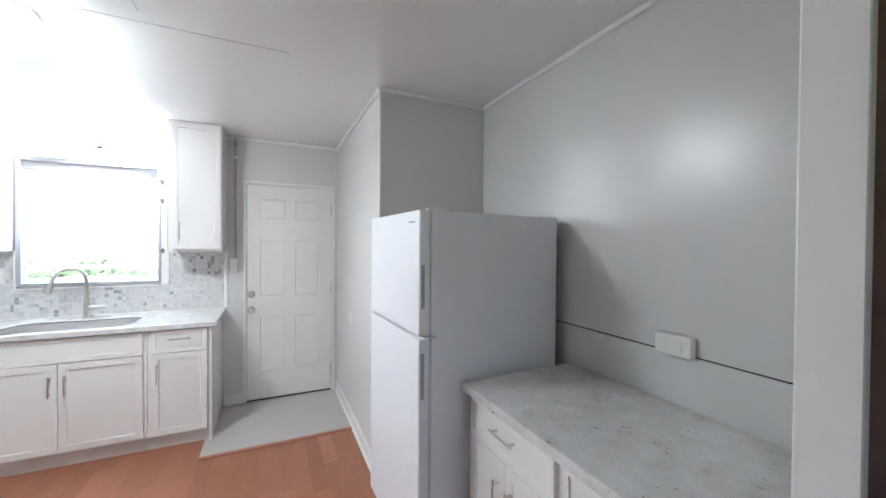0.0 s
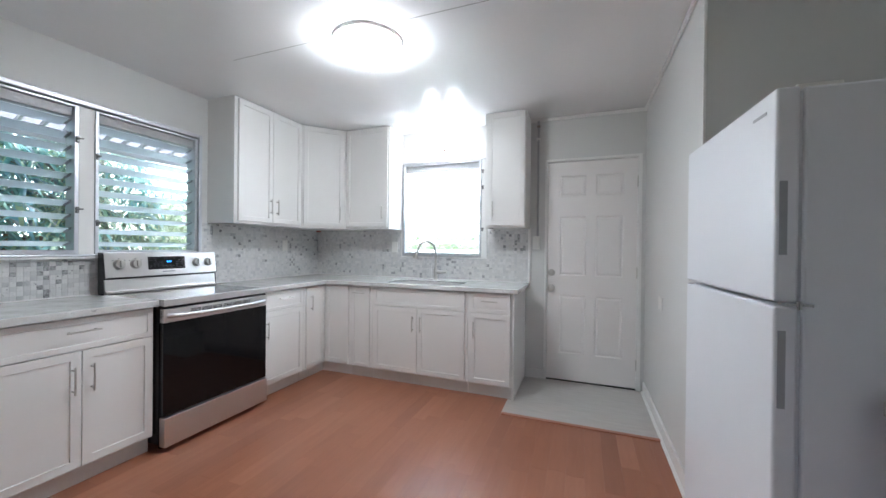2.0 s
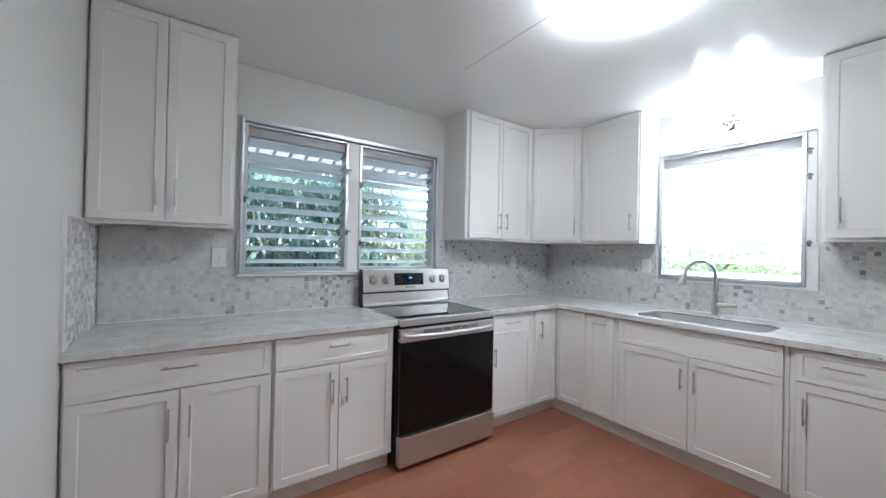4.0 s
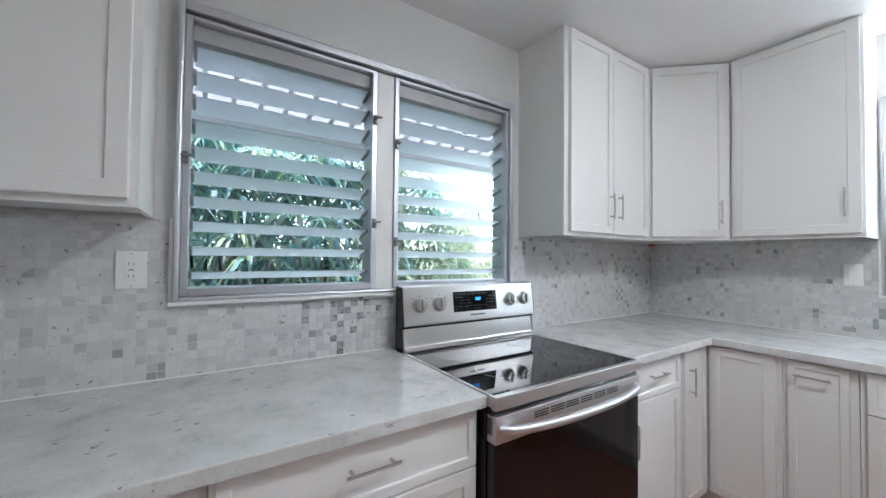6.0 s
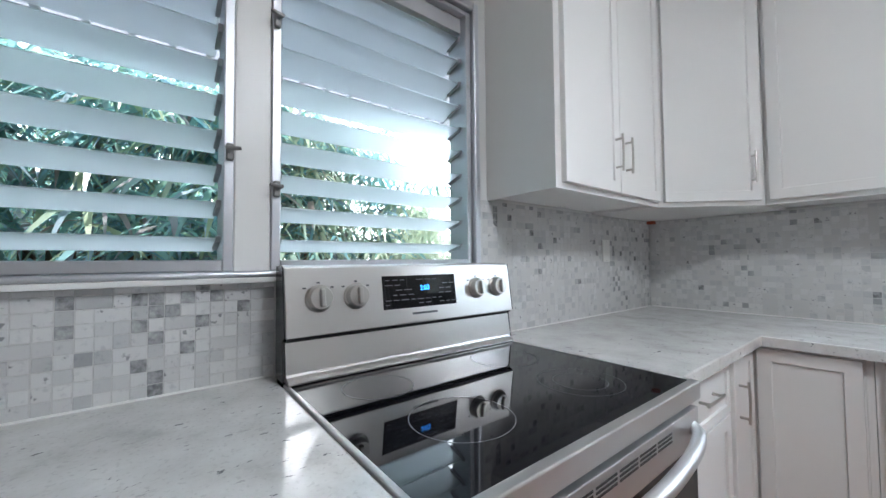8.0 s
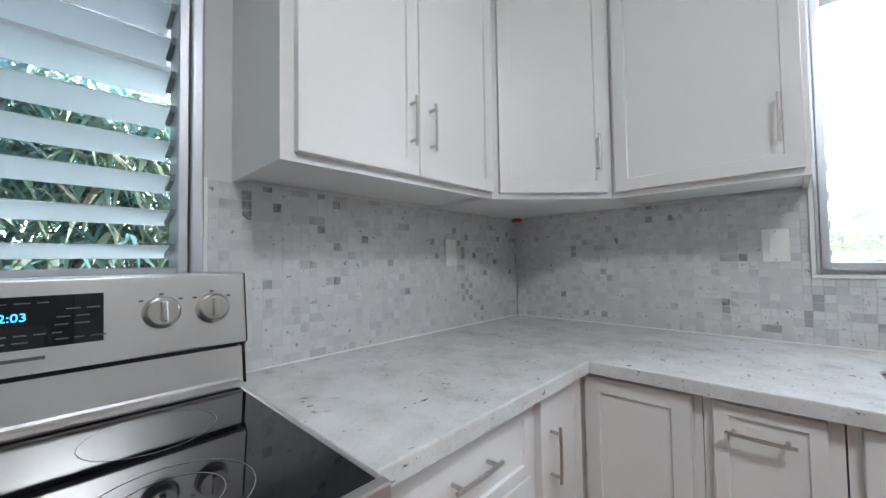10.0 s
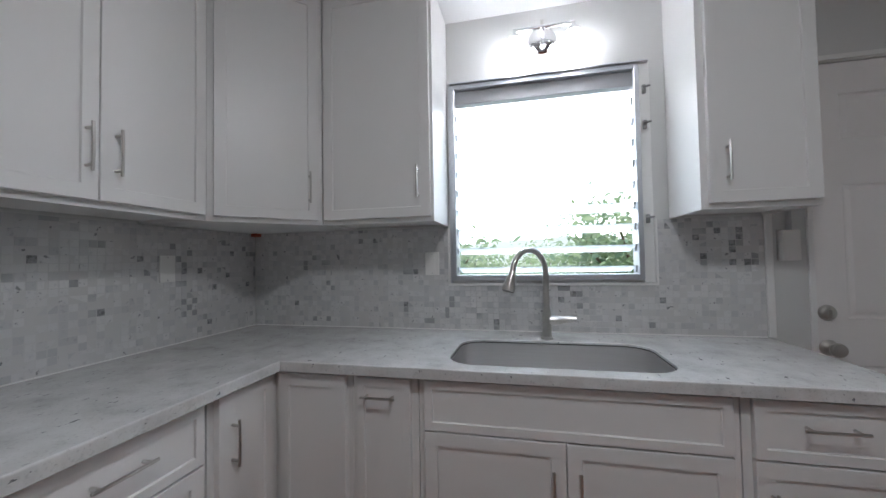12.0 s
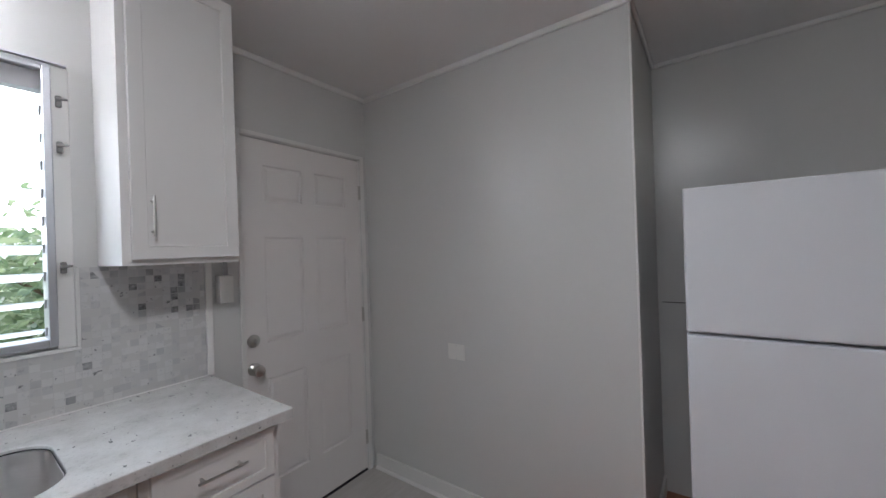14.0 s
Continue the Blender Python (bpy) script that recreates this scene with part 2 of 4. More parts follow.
def leafmat(name, stops, trans):
    m = mat(name, stops[0], 0.26)
    rnd = N(m, "ShaderNodeNewGeometry").outputs["Random Per Island"]
    n = len(stops)
    c = ramp(m, rnd, [(i / max(1, n - 1), s) for i, s in enumerate(stops)])
    L(m, c, bsdf(m).inputs["Base Color"])
    tr = N(m, "ShaderNodeBsdfTranslucent")
    L(m, c, tr.inputs[0])
    mx = N(m, "ShaderNodeMixShader")
    mx.inputs[0].default_value = trans
    out = m.node_tree.nodes["Material Output"]
    L(m, bsdf(m).outputs[0], mx.inputs[1])
    L(m, tr.outputs[0], mx.inputs[2])
    L(m, mx.outputs[0], out.inputs[0])
    return m


# strap leaf tones raised and blued to stand in for glare and sky reflections
BLADE = leafmat("strap_leaves", [(0.20, 0.36, 0.33), (0.28, 0.50, 0.46), (0.22, 0.42, 0.50), (0.31, 0.50, 0.42), (0.38, 0.48, 0.31), (0.32, 0.48, 0.60), (0.36, 0.29, 0.27)], 0.6)
# broad leaf tones lightened and greyed in place of a veil of glare
LEAF = leafmat("broad_leaves", [(0.18, 0.26, 0.16), (0.24, 0.33, 0.19), (0.30, 0.37, 0.24), (0.18, 0.27, 0.19)], 0.5)
BARK = painted("bark", (0.14, 0.10, 0.07), 0.85, 0.03, 0.6, 0.004, 20)
GRASS = painted("lawn", (0.16, 0.20, 0.11), 0.9, 0.03, 0.8, 0.01, 6)
ROOFING = mat("roofing_sheet", (0.7, 0.7, 0.72), 0.5)
_tr = N(ROOFING, "ShaderNodeBsdfTranslucent")
_tr.inputs[0].default_value = (0.44, 0.45, 0.48, 1)
_mx = N(ROOFING, "ShaderNodeMixShader")
_mx.inputs[0].default_value = 0.75
L(ROOFING, bsdf(ROOFING).outputs[0], _mx.inputs[1])
L(ROOFING, _tr.outputs[0], _mx.inputs[2])
L(ROOFING, _mx.outputs[0], ROOFING.node_tree.nodes["Material Output"].inputs["Surface"])
# emissive material for an added sheet standing in for bright low sky
SKY_GLOW = glow("sky_glow_backdrop", (0.88, 0.95, 1.0), 4.0)
EAVEM = painted("eave_paint", (0.66, 0.68, 0.72), 0.5, 0.03)
# haze over the hill is painted in as a pale blue-grey
HILLM = painted("hazed_far_hill", (0.68, 0.72, 0.73), 0.9, 0.02, 0.2, 0.01, 0.2)
# leaf colours paled to stand in for glare from the bright sky
WASHED = leafmat("washed_out_leaves", [(0.40, 0.48, 0.34), (0.50, 0.56, 0.42), (0.34, 0.44, 0.36), (0.56, 0.60, 0.48)], 0.5)
GARDEN = painted("garden_wall_render", (0.42, 0.38, 0.36), 0.85, 0.12, 0.4, 0.004, 1.2)
STUCCO = painted("outside_wall", (0.62, 0.62, 0.58), 0.8, 0.03, 0.4, 0.003)

# ---- mesh helpers ----


def box(bm, x0, x1, y0, y1, z0, z1):
    vs = [bm.verts.new((x, y, z)) for z in (z0, z1) for y in (y0, y1) for x in (x0, x1)]
    fs = [(0, 2, 3, 1), (4, 5, 7, 6), (0, 1, 5, 4), (2, 6, 7, 3), (0, 4, 6, 2), (1, 3, 7, 5)]
    return [bm.faces.new([vs[i] for i in f]) for f in fs]


def bevel(bm, w, seg=2, edges=None):
    bmesh.ops.bevel(bm, geom=list(edges or bm.edges), offset=w, segments=seg, affect="EDGES", profile=0.5)


def mesh_of(name, bm, material, smooth=False):
    me = bpy.data.meshes.new(name)
    bmesh.ops.recalc_face_normals(bm, faces=bm.faces)
    bm.to_mesh(me)
    bm.free()
    me.materials.append(material)
    if smooth:
        for p in me.polygons:
            p.use_smooth = True
        me.set_sharp_from_angle(angle=radians(38))
    return me


def part(name, bm, material, parent=None, label="", m=None, smooth=False, kind="", category=""):
    ob = new(name, mesh_of(name, bm, material, smooth))
    if parent is not None:
        ob.parent = parent
    if m is not None:
        ob.matrix_basis = m
    return tagged(ob, label, category, "", kind)


def bx(name, dims, material, parent=None, bev=0.0, label="", kind="", seg=2, m=None):
    bm = bmesh.new()
    box(bm, *dims)
    if bev:
        bevel(bm, bev, seg)
    return part(name, bm, material, parent, label, m, kind=kind)


def thing(name, m, label, category, group=""):
    ob = new(name)
    ob.matrix_basis = m
    ob.empty_display_size = 0.1
    return tagged(ob, label, category, group)


def prism(bm, pts, y0, y1, axis="y"):
    """A profile of (a, z) pairs drawn out along one axis."""
    def v(a, z, t):
        return (a, t, z) if axis == "y" else (t, a, z)
    lo = [bm.verts.new(v(a, z, y0)) for a, z in pts]
    hi = [bm.verts.new(v(a, z, y1)) for a, z in pts]
    bm.faces.new(lo)
    bm.faces.new(hi[::-1])
    n = len(pts)
    for i in range(n):
        bm.faces.new((lo[i], lo[(i + 1) % n], hi[(i + 1) % n], hi[i]))


def tube(bm, pts, r, seg=12, caps=True):
    """A round tube along points; r a radius or one for each point."""
    pts = [Vector(p) for p in pts]
    rings = []
    up = None
    for i, p in enumerate(pts):
        d = (pts[min(i + 1, len(pts) - 1)] - pts[max(i - 1, 0)]).normalized()
        if up is None:
            up = d.orthogonal().normalized()
        up = (up - d * up.dot(d)).normalized()
        side = d.cross(up)
        rr = r[i] if isinstance(r, (list, tuple)) else r
        rings.append([bm.verts.new(p + (up * math.cos(a) + side * math.sin(a)) * rr) for a in [2 * math.pi * k / seg for k in range(seg)]])
    for a, b in zip(rings, rings[1:]):
        for k in range(seg):
            bm.faces.new((a[k], a[(k + 1) % seg], b[(k + 1) % seg], b[k]))
    if caps:
        bm.faces.new(rings[0][::-1])
        bm.faces.new(rings[-1])


def lathe(bm, prof, seg=32, m=None):
    """Profile of (radius, height) pairs turned about z."""
    m = m or Matrix()
    rings = []
    for r, z in prof:
        if r < 1e-6:
            rings.append([bm.verts.new(m @ Vector((0, 0, z)))])
        else:
            rings.append([bm.verts.new(m @ Vector((r * math.cos(2 * math.pi * k / seg), r * math.sin(2 * math.pi * k / seg), z))) for k in range(seg)])
    for a, b in zip(rings, rings[1:]):
        for k in range(seg):
            j = (k + 1) % seg
            if len(a) == 1:
                bm.faces.new((a[0], b[j], b[k]))
            elif len(b) == 1:
                bm.faces.new((a[k], a[j], b[0]))
            else:
                bm.faces.new((a[k], a[j], b[j], b[k]))


WEST, NORTH, EAST, SOUTH_E, SOUTH_W, CEILZ = -1.94, 3.60, 2.30, 1.627, 0.62, 2.465
TOP = 0.905

# ---- large structure ----


def wall(name, boxes, material=WALL, label=""):
    bm = bmesh.new()
    for b in boxes:
        box(bm, *b)
    ob = part(name, bm, material, None, label, kind="structure")
    return ob


wall("wall_west", [(WEST - 0.1, WEST, -0.06, 0.665, 0, 2.7), (WEST - 0.1, WEST, 0.665, 2.10, 0, 1.165), (WEST - 0.1, WEST, 0.665, 2.10, 2.10, 2.7), (WEST - 0.1, WEST, 2.10, 3.70, 0, 2.7)], WALL, "pale grey painted plaster wall with a wide louvre window")
wall("wall_north", [(WEST, -0.785, NORTH, 3.70, 0, 2.7), (-0.785, 0.09, NORTH, 3.70, 0, 1.149), (-0.785, 0.09, NORTH, 3.70, 2.12, 2.7), (0.09, 0.724, NORTH, 3.70, 0, 2.7), (0.724, 1.49, NORTH, 3.70, 2.055, 2.7), (1.49, 1.65, NORTH, 3.70, 0, 2.7)], WALL, "pale grey wall with a louvre window and a door")
wall("wall_passage", [(1.55, 1.65, 1.985, NORTH, 0, 2.7)], WALL, "glossy pale grey painted partition wall")
wall("wall_niche", [(1.65, EAST + 0.1, 1.985, 2.07, 0, 2.7)], WALL, "short grey wall behind the refrigerator")
wall("wall_east", [(EAST, EAST + 0.1, -0.06, 1.985, 0, 2.7)], WALL, "glossy pale grey painted wall")
wall("wall_south", [(WEST, SOUTH_W, -0.056, 0.0, 0, 2.7), (SOUTH_W, SOUTH_E, -0.056, 0.0, 2.08, 2.7), (SOUTH_E, EAST, -0.056, 0.0, 0, 2.7)], WALL, "thin painted wall with an open doorway")
# unseen walls; the south opening is added to let fill light in
wall("wall_room_beyond", [(WEST - 0.1, -0.6, -3.1, -3.0, 0, 2.7), (1.6, EAST + 0.1, -3.1, -3.0, 0, 2.7), (-0.6, 1.6, -3.1, -3.0, 0, 1.3), (-0.6, 1.6, -3.1, -3.0, 2.1, 2.7), (WEST - 0.1, WEST, -3.0, -0.06, 0, 2.7), (EAST, EAST + 0.1, -3.0, -0.06, 0, 2.7)], WALL, "unseen walls of the next room with an opening added for fill light")
wall("panelling", [(SOUTH_E + 0.004, EAST, -0.062, -0.056, 0, 2.465), (WEST, SOUTH_W - 0.004, -0.062, -0.056, 0, 2.465)], PANELING, "dark brown wall panelling")
bx("ceiling", (WEST - 0.1, EAST + 0.1, -3.1, 3.7, CEILZ, CEILZ + 0.1), CEIL, None, 0, "glossy white painted ceiling with fine joints", "structure")
bx("subfloor", (WEST - 0.1, EAST + 0.1, -3.1, 3.7, -0.12, -0.012), DARK, None, 0, "", "structure")
bx("floor_vinyl", (0.484, 1.55, 2.735, 3.64, -0.012, 0.002), VINYL, None, 0, "pale worn vinyl floor patch by the door", "structure")
bx("floor_edge_strip", (0.49, 1.545, 2.70, 2.735, -0.012, 0.009), REDUCER, None, 0.004, "reddish wooden edge strip of the floor", "structure")
for nm, dims in (("ceiling_joint", (-1.14, -0.47, 1.789, 1.792)), ("ceiling_joint", (0.10, 1.02, 1.789, 1.792)), ("ceiling_joint", (0.425, 0.428, 0.3, 1.70))):
    bx(nm, (*dims, CEILZ - 0.0012, CEILZ + 0.002), CRACK2, None, 0, "fine dark joint in the ceiling", "structure")

# trims along ceiling
for nm, dims in (
    ("trim_cove", (0.57, 1.55, 3.582, 3.60, 2.435, 2.465)), ("trim_cove", (1.532, 1.55, 1.965, 3.582, 2.435, 2.465)),
    ("trim_cove", (1.55, EAST, 1.967, 1.985, 2.44, 2.465)), ("trim_cove", (EAST - 0.018, EAST, 0.0, 1.967, 2.44, 2.465)),
):
    bx(nm, dims, TRIM, None, 0.006, "narrow white painted ceiling trim", "structure")
bx("trim_corner", (1.543, 1.556, 1.977, 1.987, 0.0, 2.44), TRIM, None, 0.003, "white corner bead", "structure")
for nm, dims in (("baseboard", (1.535, 1.55, 1.970, 3.565, 0.0, 0.095)), ("baseboard", (0.545, 0.705, 3.585, 3.60, 0.0, 0.09)), ("baseboard", (1.55, EAST, 1.970, 1.985, 0, 0.09)), ("baseboard", (WEST, SOUTH_W - 0.07, -0.075, -0.062, 0, 0.09))):
    bm = bmesh.new()
    box(bm, *dims)
    bevel(bm, 0.004, 2)
    part(nm, bm, TRIM, None, "white painted baseboard", kind="structure")
bm = bmesh.new()
prism(bm, [(1.535, 0.0), (1.535, 0.018), (1.529, 0.015), (1.523, 0.008), (1.521, 0.0)], 1.970, 3.565)
part("baseboard_shoe", bm, TRIM, None, "white quarter round at the baseboard", kind="structure")

# doorway casing
bm = bmesh.new()
for x0, x1 in ((SOUTH_W - 0.004, SOUTH_W + 0.014), (SOUTH_E - 0.014, SOUTH_E + 0.004)):
    box(bm, x0, x1, -0.064, 0.006, 0, 2.08)
box(bm, SOUTH_W - 0.004, SOUTH_E + 0.004, -0.064, 0.006, 2.066, 2.084)
bevel(bm, 0.002, 1)
part("trim_doorway_jamb", bm, TRIM, None, "white painted doorway lining", kind="structure")
bm = bmesh.new()
for x0, x1 in ((SOUTH_W - 0.03, SOUTH_W - 0.004), (SOUTH_E + 0.004, SOUTH_E + 0.05)):
    box(bm, x0, x1, 0.0, 0.014, 0, 2.11)
box(bm, SOUTH_W - 0.03, SOUTH_E + 0.05, 0.0, 0.014, 2.11, 2.15)
bevel(bm, 0.003, 2)
part("trim_doorway_casing", bm, TRIM, None, "white painted doorway casing", kind="structure")

# lower panel and gap on the east wall
bx("wall_east_panel", (EAST - 0.006, EAST, 0.0, 1.965, 0.95, 1.091), WALL, None, 0.001, "grey painted lower wall panel", "structure")
bx("wall_east_gap", (EAST - 0.002, EAST, 0.0, 1.965, 1.092, 1.0965), DARK, None, 0, "thin dark gap over the panel", "structure")

# ---- kitchen cabinets ----
# cabinet frame: x to the right along the front, front faces -y, z up; carcass front at y = 0, doors in front of it


def shaker(w, h, rail=0.057, t=0.020):
    bm = bmesh.new()
    fs = box(bm, 0, w, -t, 0, 0, h)
    bevel(bm, 0.0015, 1, [e for e in fs[2].edges])
    front = max((f for f in bm.faces if f.normal.y < -0.9 or abs(f.calc_center_median().y + t) < 1e-5), key=lambda f: f.calc_area())
    bmesh.ops.inset_region(bm, faces=[front], thickness=rail, depth=0)
    bmesh.ops.inset_region(bm, faces=[front], thickness=0.0035, depth=0)
    for v in front.verts:
        v.co.y += 0.0065
    return bm


def handle(parent, x, z, length=0.138, vertical=True):
    """Flat bow pull on two posts, at the door's front."""
    bm = bmesh.new()
    n = 12
    pts = []
    for i in range(n + 1):
        s = -1 + 2 * i / n
        pts.append((0, -0.026 - 0.002 * (1 - s * s), s * length / 2))
    tube(bm, pts, 0.0044, 8)
    for s in (-1, 1):
        tube(bm, [(0, 0.0, s * length * 0.38), (0, -0.027, s * length * 0.38)], 0.0045, 8)
    m = pose(x, -0.020, z, 0, 0 if vertical else 90, 0)
    return part("handle", bm, NICKEL, parent, "brushed nickel bow handle", m, True)


def door_part(parent, x, z, w, h, hx=None, hz=None, rail=0.057, y=0.0):
    d = part("door", shaker(w, h, rail), CAB, parent, "", pose(x, y, z))
    if hx is not None:
        handle(d, hx, hz)
    return d


def drawer_part(parent, x, z, w, h, pull=True, hz=None, name="drawer_front", length=0.138):
    d = part(name, shaker(w, h, 0.036 if h < 0.25 else 0.05), CAB, parent, "", pose(x, 0, z))
    if pull:
        handle(d, w / 2, hz or h / 2, length, False)
    return d


def carcass(parent, w, depth, z0, z1):
    t, e = 0.018, 0.0006
    for nm, dims in (
        ("side_panel", (e, t, 0.0, depth, z0, z1)), ("side_panel", (w - t, w - e, 0.0, depth, z0, z1)),
        ("back_panel", (t, w - t, depth - 0.006, depth, z0, z1)), ("bottom_panel", (t, w - t, t, depth - 0.006, z0, z0 + t)),
        ("face_frame", (t, w - t, 0.0, t, z0, z1)),
    ):
        bx(nm, dims, CAB, parent)


def toe(parent, w, depth, rec):
    bx("toe_kick", (0.001, w - 0.001, rec, rec + 0.016, 0.0, 0.098), TOEP, parent)
    for x in (0.001, w - 0.017):
        bx("plinth_side", (x, x + 0.016, rec + 0.016, depth, 0.0, 0.098), TOEP, parent)


def base_unit(m, w, depth, label, drawer=True, doors=2, handle_side="split", dl=0.012, dr=0.012, pull=True, name="base_cabinet", rec=0.042):
    c = thing(name, m, label, "cabinet", "kitchen base cabinets")
    carcass(c, w, depth, 0.098, 0.870)
    toe(c, w, depth, rec)
    zt = 0.700
    if drawer:
        drawer_part(c, dl, zt, w - dl - dr, 0.160, pull, 0.095)
        ztop = zt - 0.006
    else:
        ztop = 0.858
    h = ztop - 0.110
    inner = w - dl - dr
    if doors == 2:
        hw = (inner - 0.004) / 2
        door_part(c, dl, 0.110, hw, h, hw - 0.036, h - 0.140)
        door_part(c, dl + hw + 0.004, 0.110, hw, h, 0.036, h - 0.140)
    elif doors == 1:
        hx = {"left": 0.034, "right": inner - 0.034}[handle_side]
        door_part(c, dl, 0.110, inner, h, hx, h - 0.140)
    return c


FW = -1.33  # carcass front of the west run
FN = 2.975  # carcass front of the north run
DW, DN = FW - WEST - 0.002, NORTH - FN - 0.002
west = lambda y: pose(FW, y, 0, 0, 0, 90)
base_unit(west(0.0015), 0.748, DW, "wide white shaker base cabinet with one drawer and two doors")
base_unit(west(0.7505), 0.676, DW, "white shaker base cabinet with drawer and two doors beside the range")
base_unit(west(2.193), 0.476, DW, "narrow white shaker base cabinet with drawer beside the range", doors=1, handle_side="left", dl=0.014, dr=0.018)

corner = thing("corner_cabinet", pose(0, 0, 0), "white corner base cabinet with an angled pair of doors", "cabinet", "kitchen base cabinets")
for nm, dims in (
    ("side_panel", (WEST + 0.002, FW, 2.6765, 2.694, 0.098, 0.87)), ("face_frame", (FW - 0.018, FW, 2.6945, FN, 0.098, 0.87)),
    ("face_frame", (FW, -1.0415, FN, FN + 0.018, 0.098, 0.87)), ("side_panel", (-1.0405, -1.0235, FN, NORTH - 0.002, 0.098, 0.87)),
    ("bottom_panel", (WEST + 0.002, FW - 0.018, 2.694, NORTH - 0.008, 0.098, 0.116)), ("back_panel", (WEST + 0.002, -1.0405, NORTH - 0.008, NORTH - 0.002, 0.098, 0.87)),
    ("toe_kick", (FW - 0.058, FW - 0.042, 2.6765, FN + 0.046, 0, 0.098)), ("toe_kick", (FW - 0.042, -1.0245, FN + 0.030, FN + 0.046, 0, 0.098)),
):
    bx(nm, dims, CAB, corner)
d = part("door", shaker(0.232, 0.748, 0.05), CAB, corner, "", pose(FW, 2.700, 0.110, 0, 0, 90))
handle(d, 0.048, 0.60)
part("door", shaker(0.262, 0.748, 0.057), CAB, corner, "", pose(FW + 0.023, FN, 0.110))

pull = thing("pull_out_cabinet", pose(-1.022, FN, 0), "very narrow white pull-out cabinet with a horizontal handle", "cabinet", "kitchen base cabinets")
carcass(pull, 0.236, DN, 0.098, 0.87)
toe(pull, 0.236, DN, 0.030)
d = part("door", shaker(0.190, 0.748, 0.036), CAB, pull, "", pose(0.021, 0, 0.110))
handle(d, 0.085, 0.690, 0.120, False)
base_unit(pose(-0.784, FN, 0), 0.925, DN, "white shaker sink base cabinet with false drawer and two doors", pull=False, dl=0.021, dr=0.022, rec=0.030)
base_unit(pose(0.143, FN, 0), 0.370, DN, "white shaker end cabinet with drawer and one door", doors=1, handle_side="left", dl=0.024, dr=0.008, rec=0.030)
bx("end_panel", (0.5136, 0.531, FN, NORTH - 0.002, 0.0, 0.868), CAB, None, 0.001, "white finished end panel of the cabinets", "structure")

east = lambda y: pose(1.72, y, 0, 0, 0, -90)
base_unit(east(1.108), 0.535, EAST - 1.722, "white shaker base cabinet with drawer beside the refrigerator", dl=0.016, dr=0.014)
base_unit(east(0.571), 0.556, EAST - 1.722, "white shaker base cabinet with drawer beside the doorway", dl=0.014, dr=0.014)

# ---- worktops ----


def slab(name, outer, hole, label, z0=0.8705, z1=TOP):
    bm = bmesh.new()
    edges = []
    loops = [outer] + ([hole] if hole else [])
    for lp in loops:
        vs = [bm.verts.new((x, y, z0)) for x, y in lp]
        edges += [bm.edges.new((vs[i], vs[(i + 1) % len(vs)])) for i in range(len(vs))]
    fill = bmesh.ops.triangle_fill(bm, edges=edges, use_beauty=True)
    faces = [g for g in fill["geom"] if isinstance(g, bmesh.types.BMFace)]
    ext = bmesh.ops.extrude_face_region(bm, geom=faces)
    for v in (g for g in ext["geom"] if isinstance(g, bmesh.types.BMVert)):
        v.co.z = z1
    bmesh.ops.recalc_face_normals(bm, faces=bm.faces)
    es = [e for e in bm.edges if all(abs(v.co.z - z1) < 1e-6 for v in e.verts) and len(e.link_faces) == 2 and abs(e.link_faces[0].normal.dot(e.link_faces[1].normal)) < 0.5]
    bevel(bm, 0.004, 2, es)
    return part(name, bm, QUARTZ, None, label, category="worktop")


def rounded(x0, x1, y0, y1, r, n=8):
    pts = []
    for cx, cy, a0 in ((x1 - r, y1 - r, 0), (x0 + r, y1 - r, 90), (x0 + r, y0 + r, 180), (x1 - r, y0 + r, 270)):
        for i in range(n + 1):
            a = radians(a0 + 90 * i / n)
            pts.append((cx + r * math.cos(a), cy + r * math.sin(a)))
    return pts


CX, CY = -1.285, 2.935
slab("worktop", [(WEST + 0.001, 0.001), (CX, 0.001), (CX, 1.431), (WEST + 0.001, 1.431)], None, "pale speckled quartz worktop on the base cabinets")
SINK = (-0.70, 0.03, 3.005, 3.39)
slab("worktop", [(WEST + 0.001, 2.192), (CX, 2.192), (CX, CY), (0.567, CY), (0.567, NORTH - 0.001), (WEST + 0.001, NORTH - 0.001)], rounded(*SINK, 0.10), "pale speckled quartz worktop with a sink cut out")
slab("worktop", [(1.67, 0.004), (EAST - 0.007, 0.004), (EAST - 0.007, 1.120), (1.67, 1.120)], None, "pale speckled quartz worktop beside the refrigerator")

# ---- sink ----
sink = thing("sink", pose(0, 0, 0), "undermounted brushed steel sink in the worktop", "sink")
bm = bmesh.new()
x0, x1, y0, y1 = SINK
levels = [(0.0012, 0.892), (0.0035, 0.8915), (0.0035, 0.884), (0.006, 0.85), (0.010, 0.70), (0.020, 0.675), (0.045, 0.664), (0.10, 0.660)]
rings = []
for inset, z in levels:
    rings.append([bm.verts.new((x, y, z)) for x, y in rounded(x0 + inset, x1 - inset, y0 + inset, y1 - inset, max(0.102 - inset * 0.7, 0.03))])
for a, b in zip(rings, rings[1:]):
    for k in range(len(a)):
        bm.faces.new((a[k], a[(k + 1) % len(a)], b[(k + 1) % len(b)], b[k]))
bm.faces.new(rings[-1])
part("basin", bm, SINKM, sink, "", None, True)
bm = bmesh.new()
gap = [[bm.verts.new((x, y, z)) for x, y in rounded(x0 + i, x1 - i, y0 + i, y1 - i, 0.1)] for i, z in ((0.0008, 0.8965), (0.0026, 0.8935), (0.0012, 0.8922))]
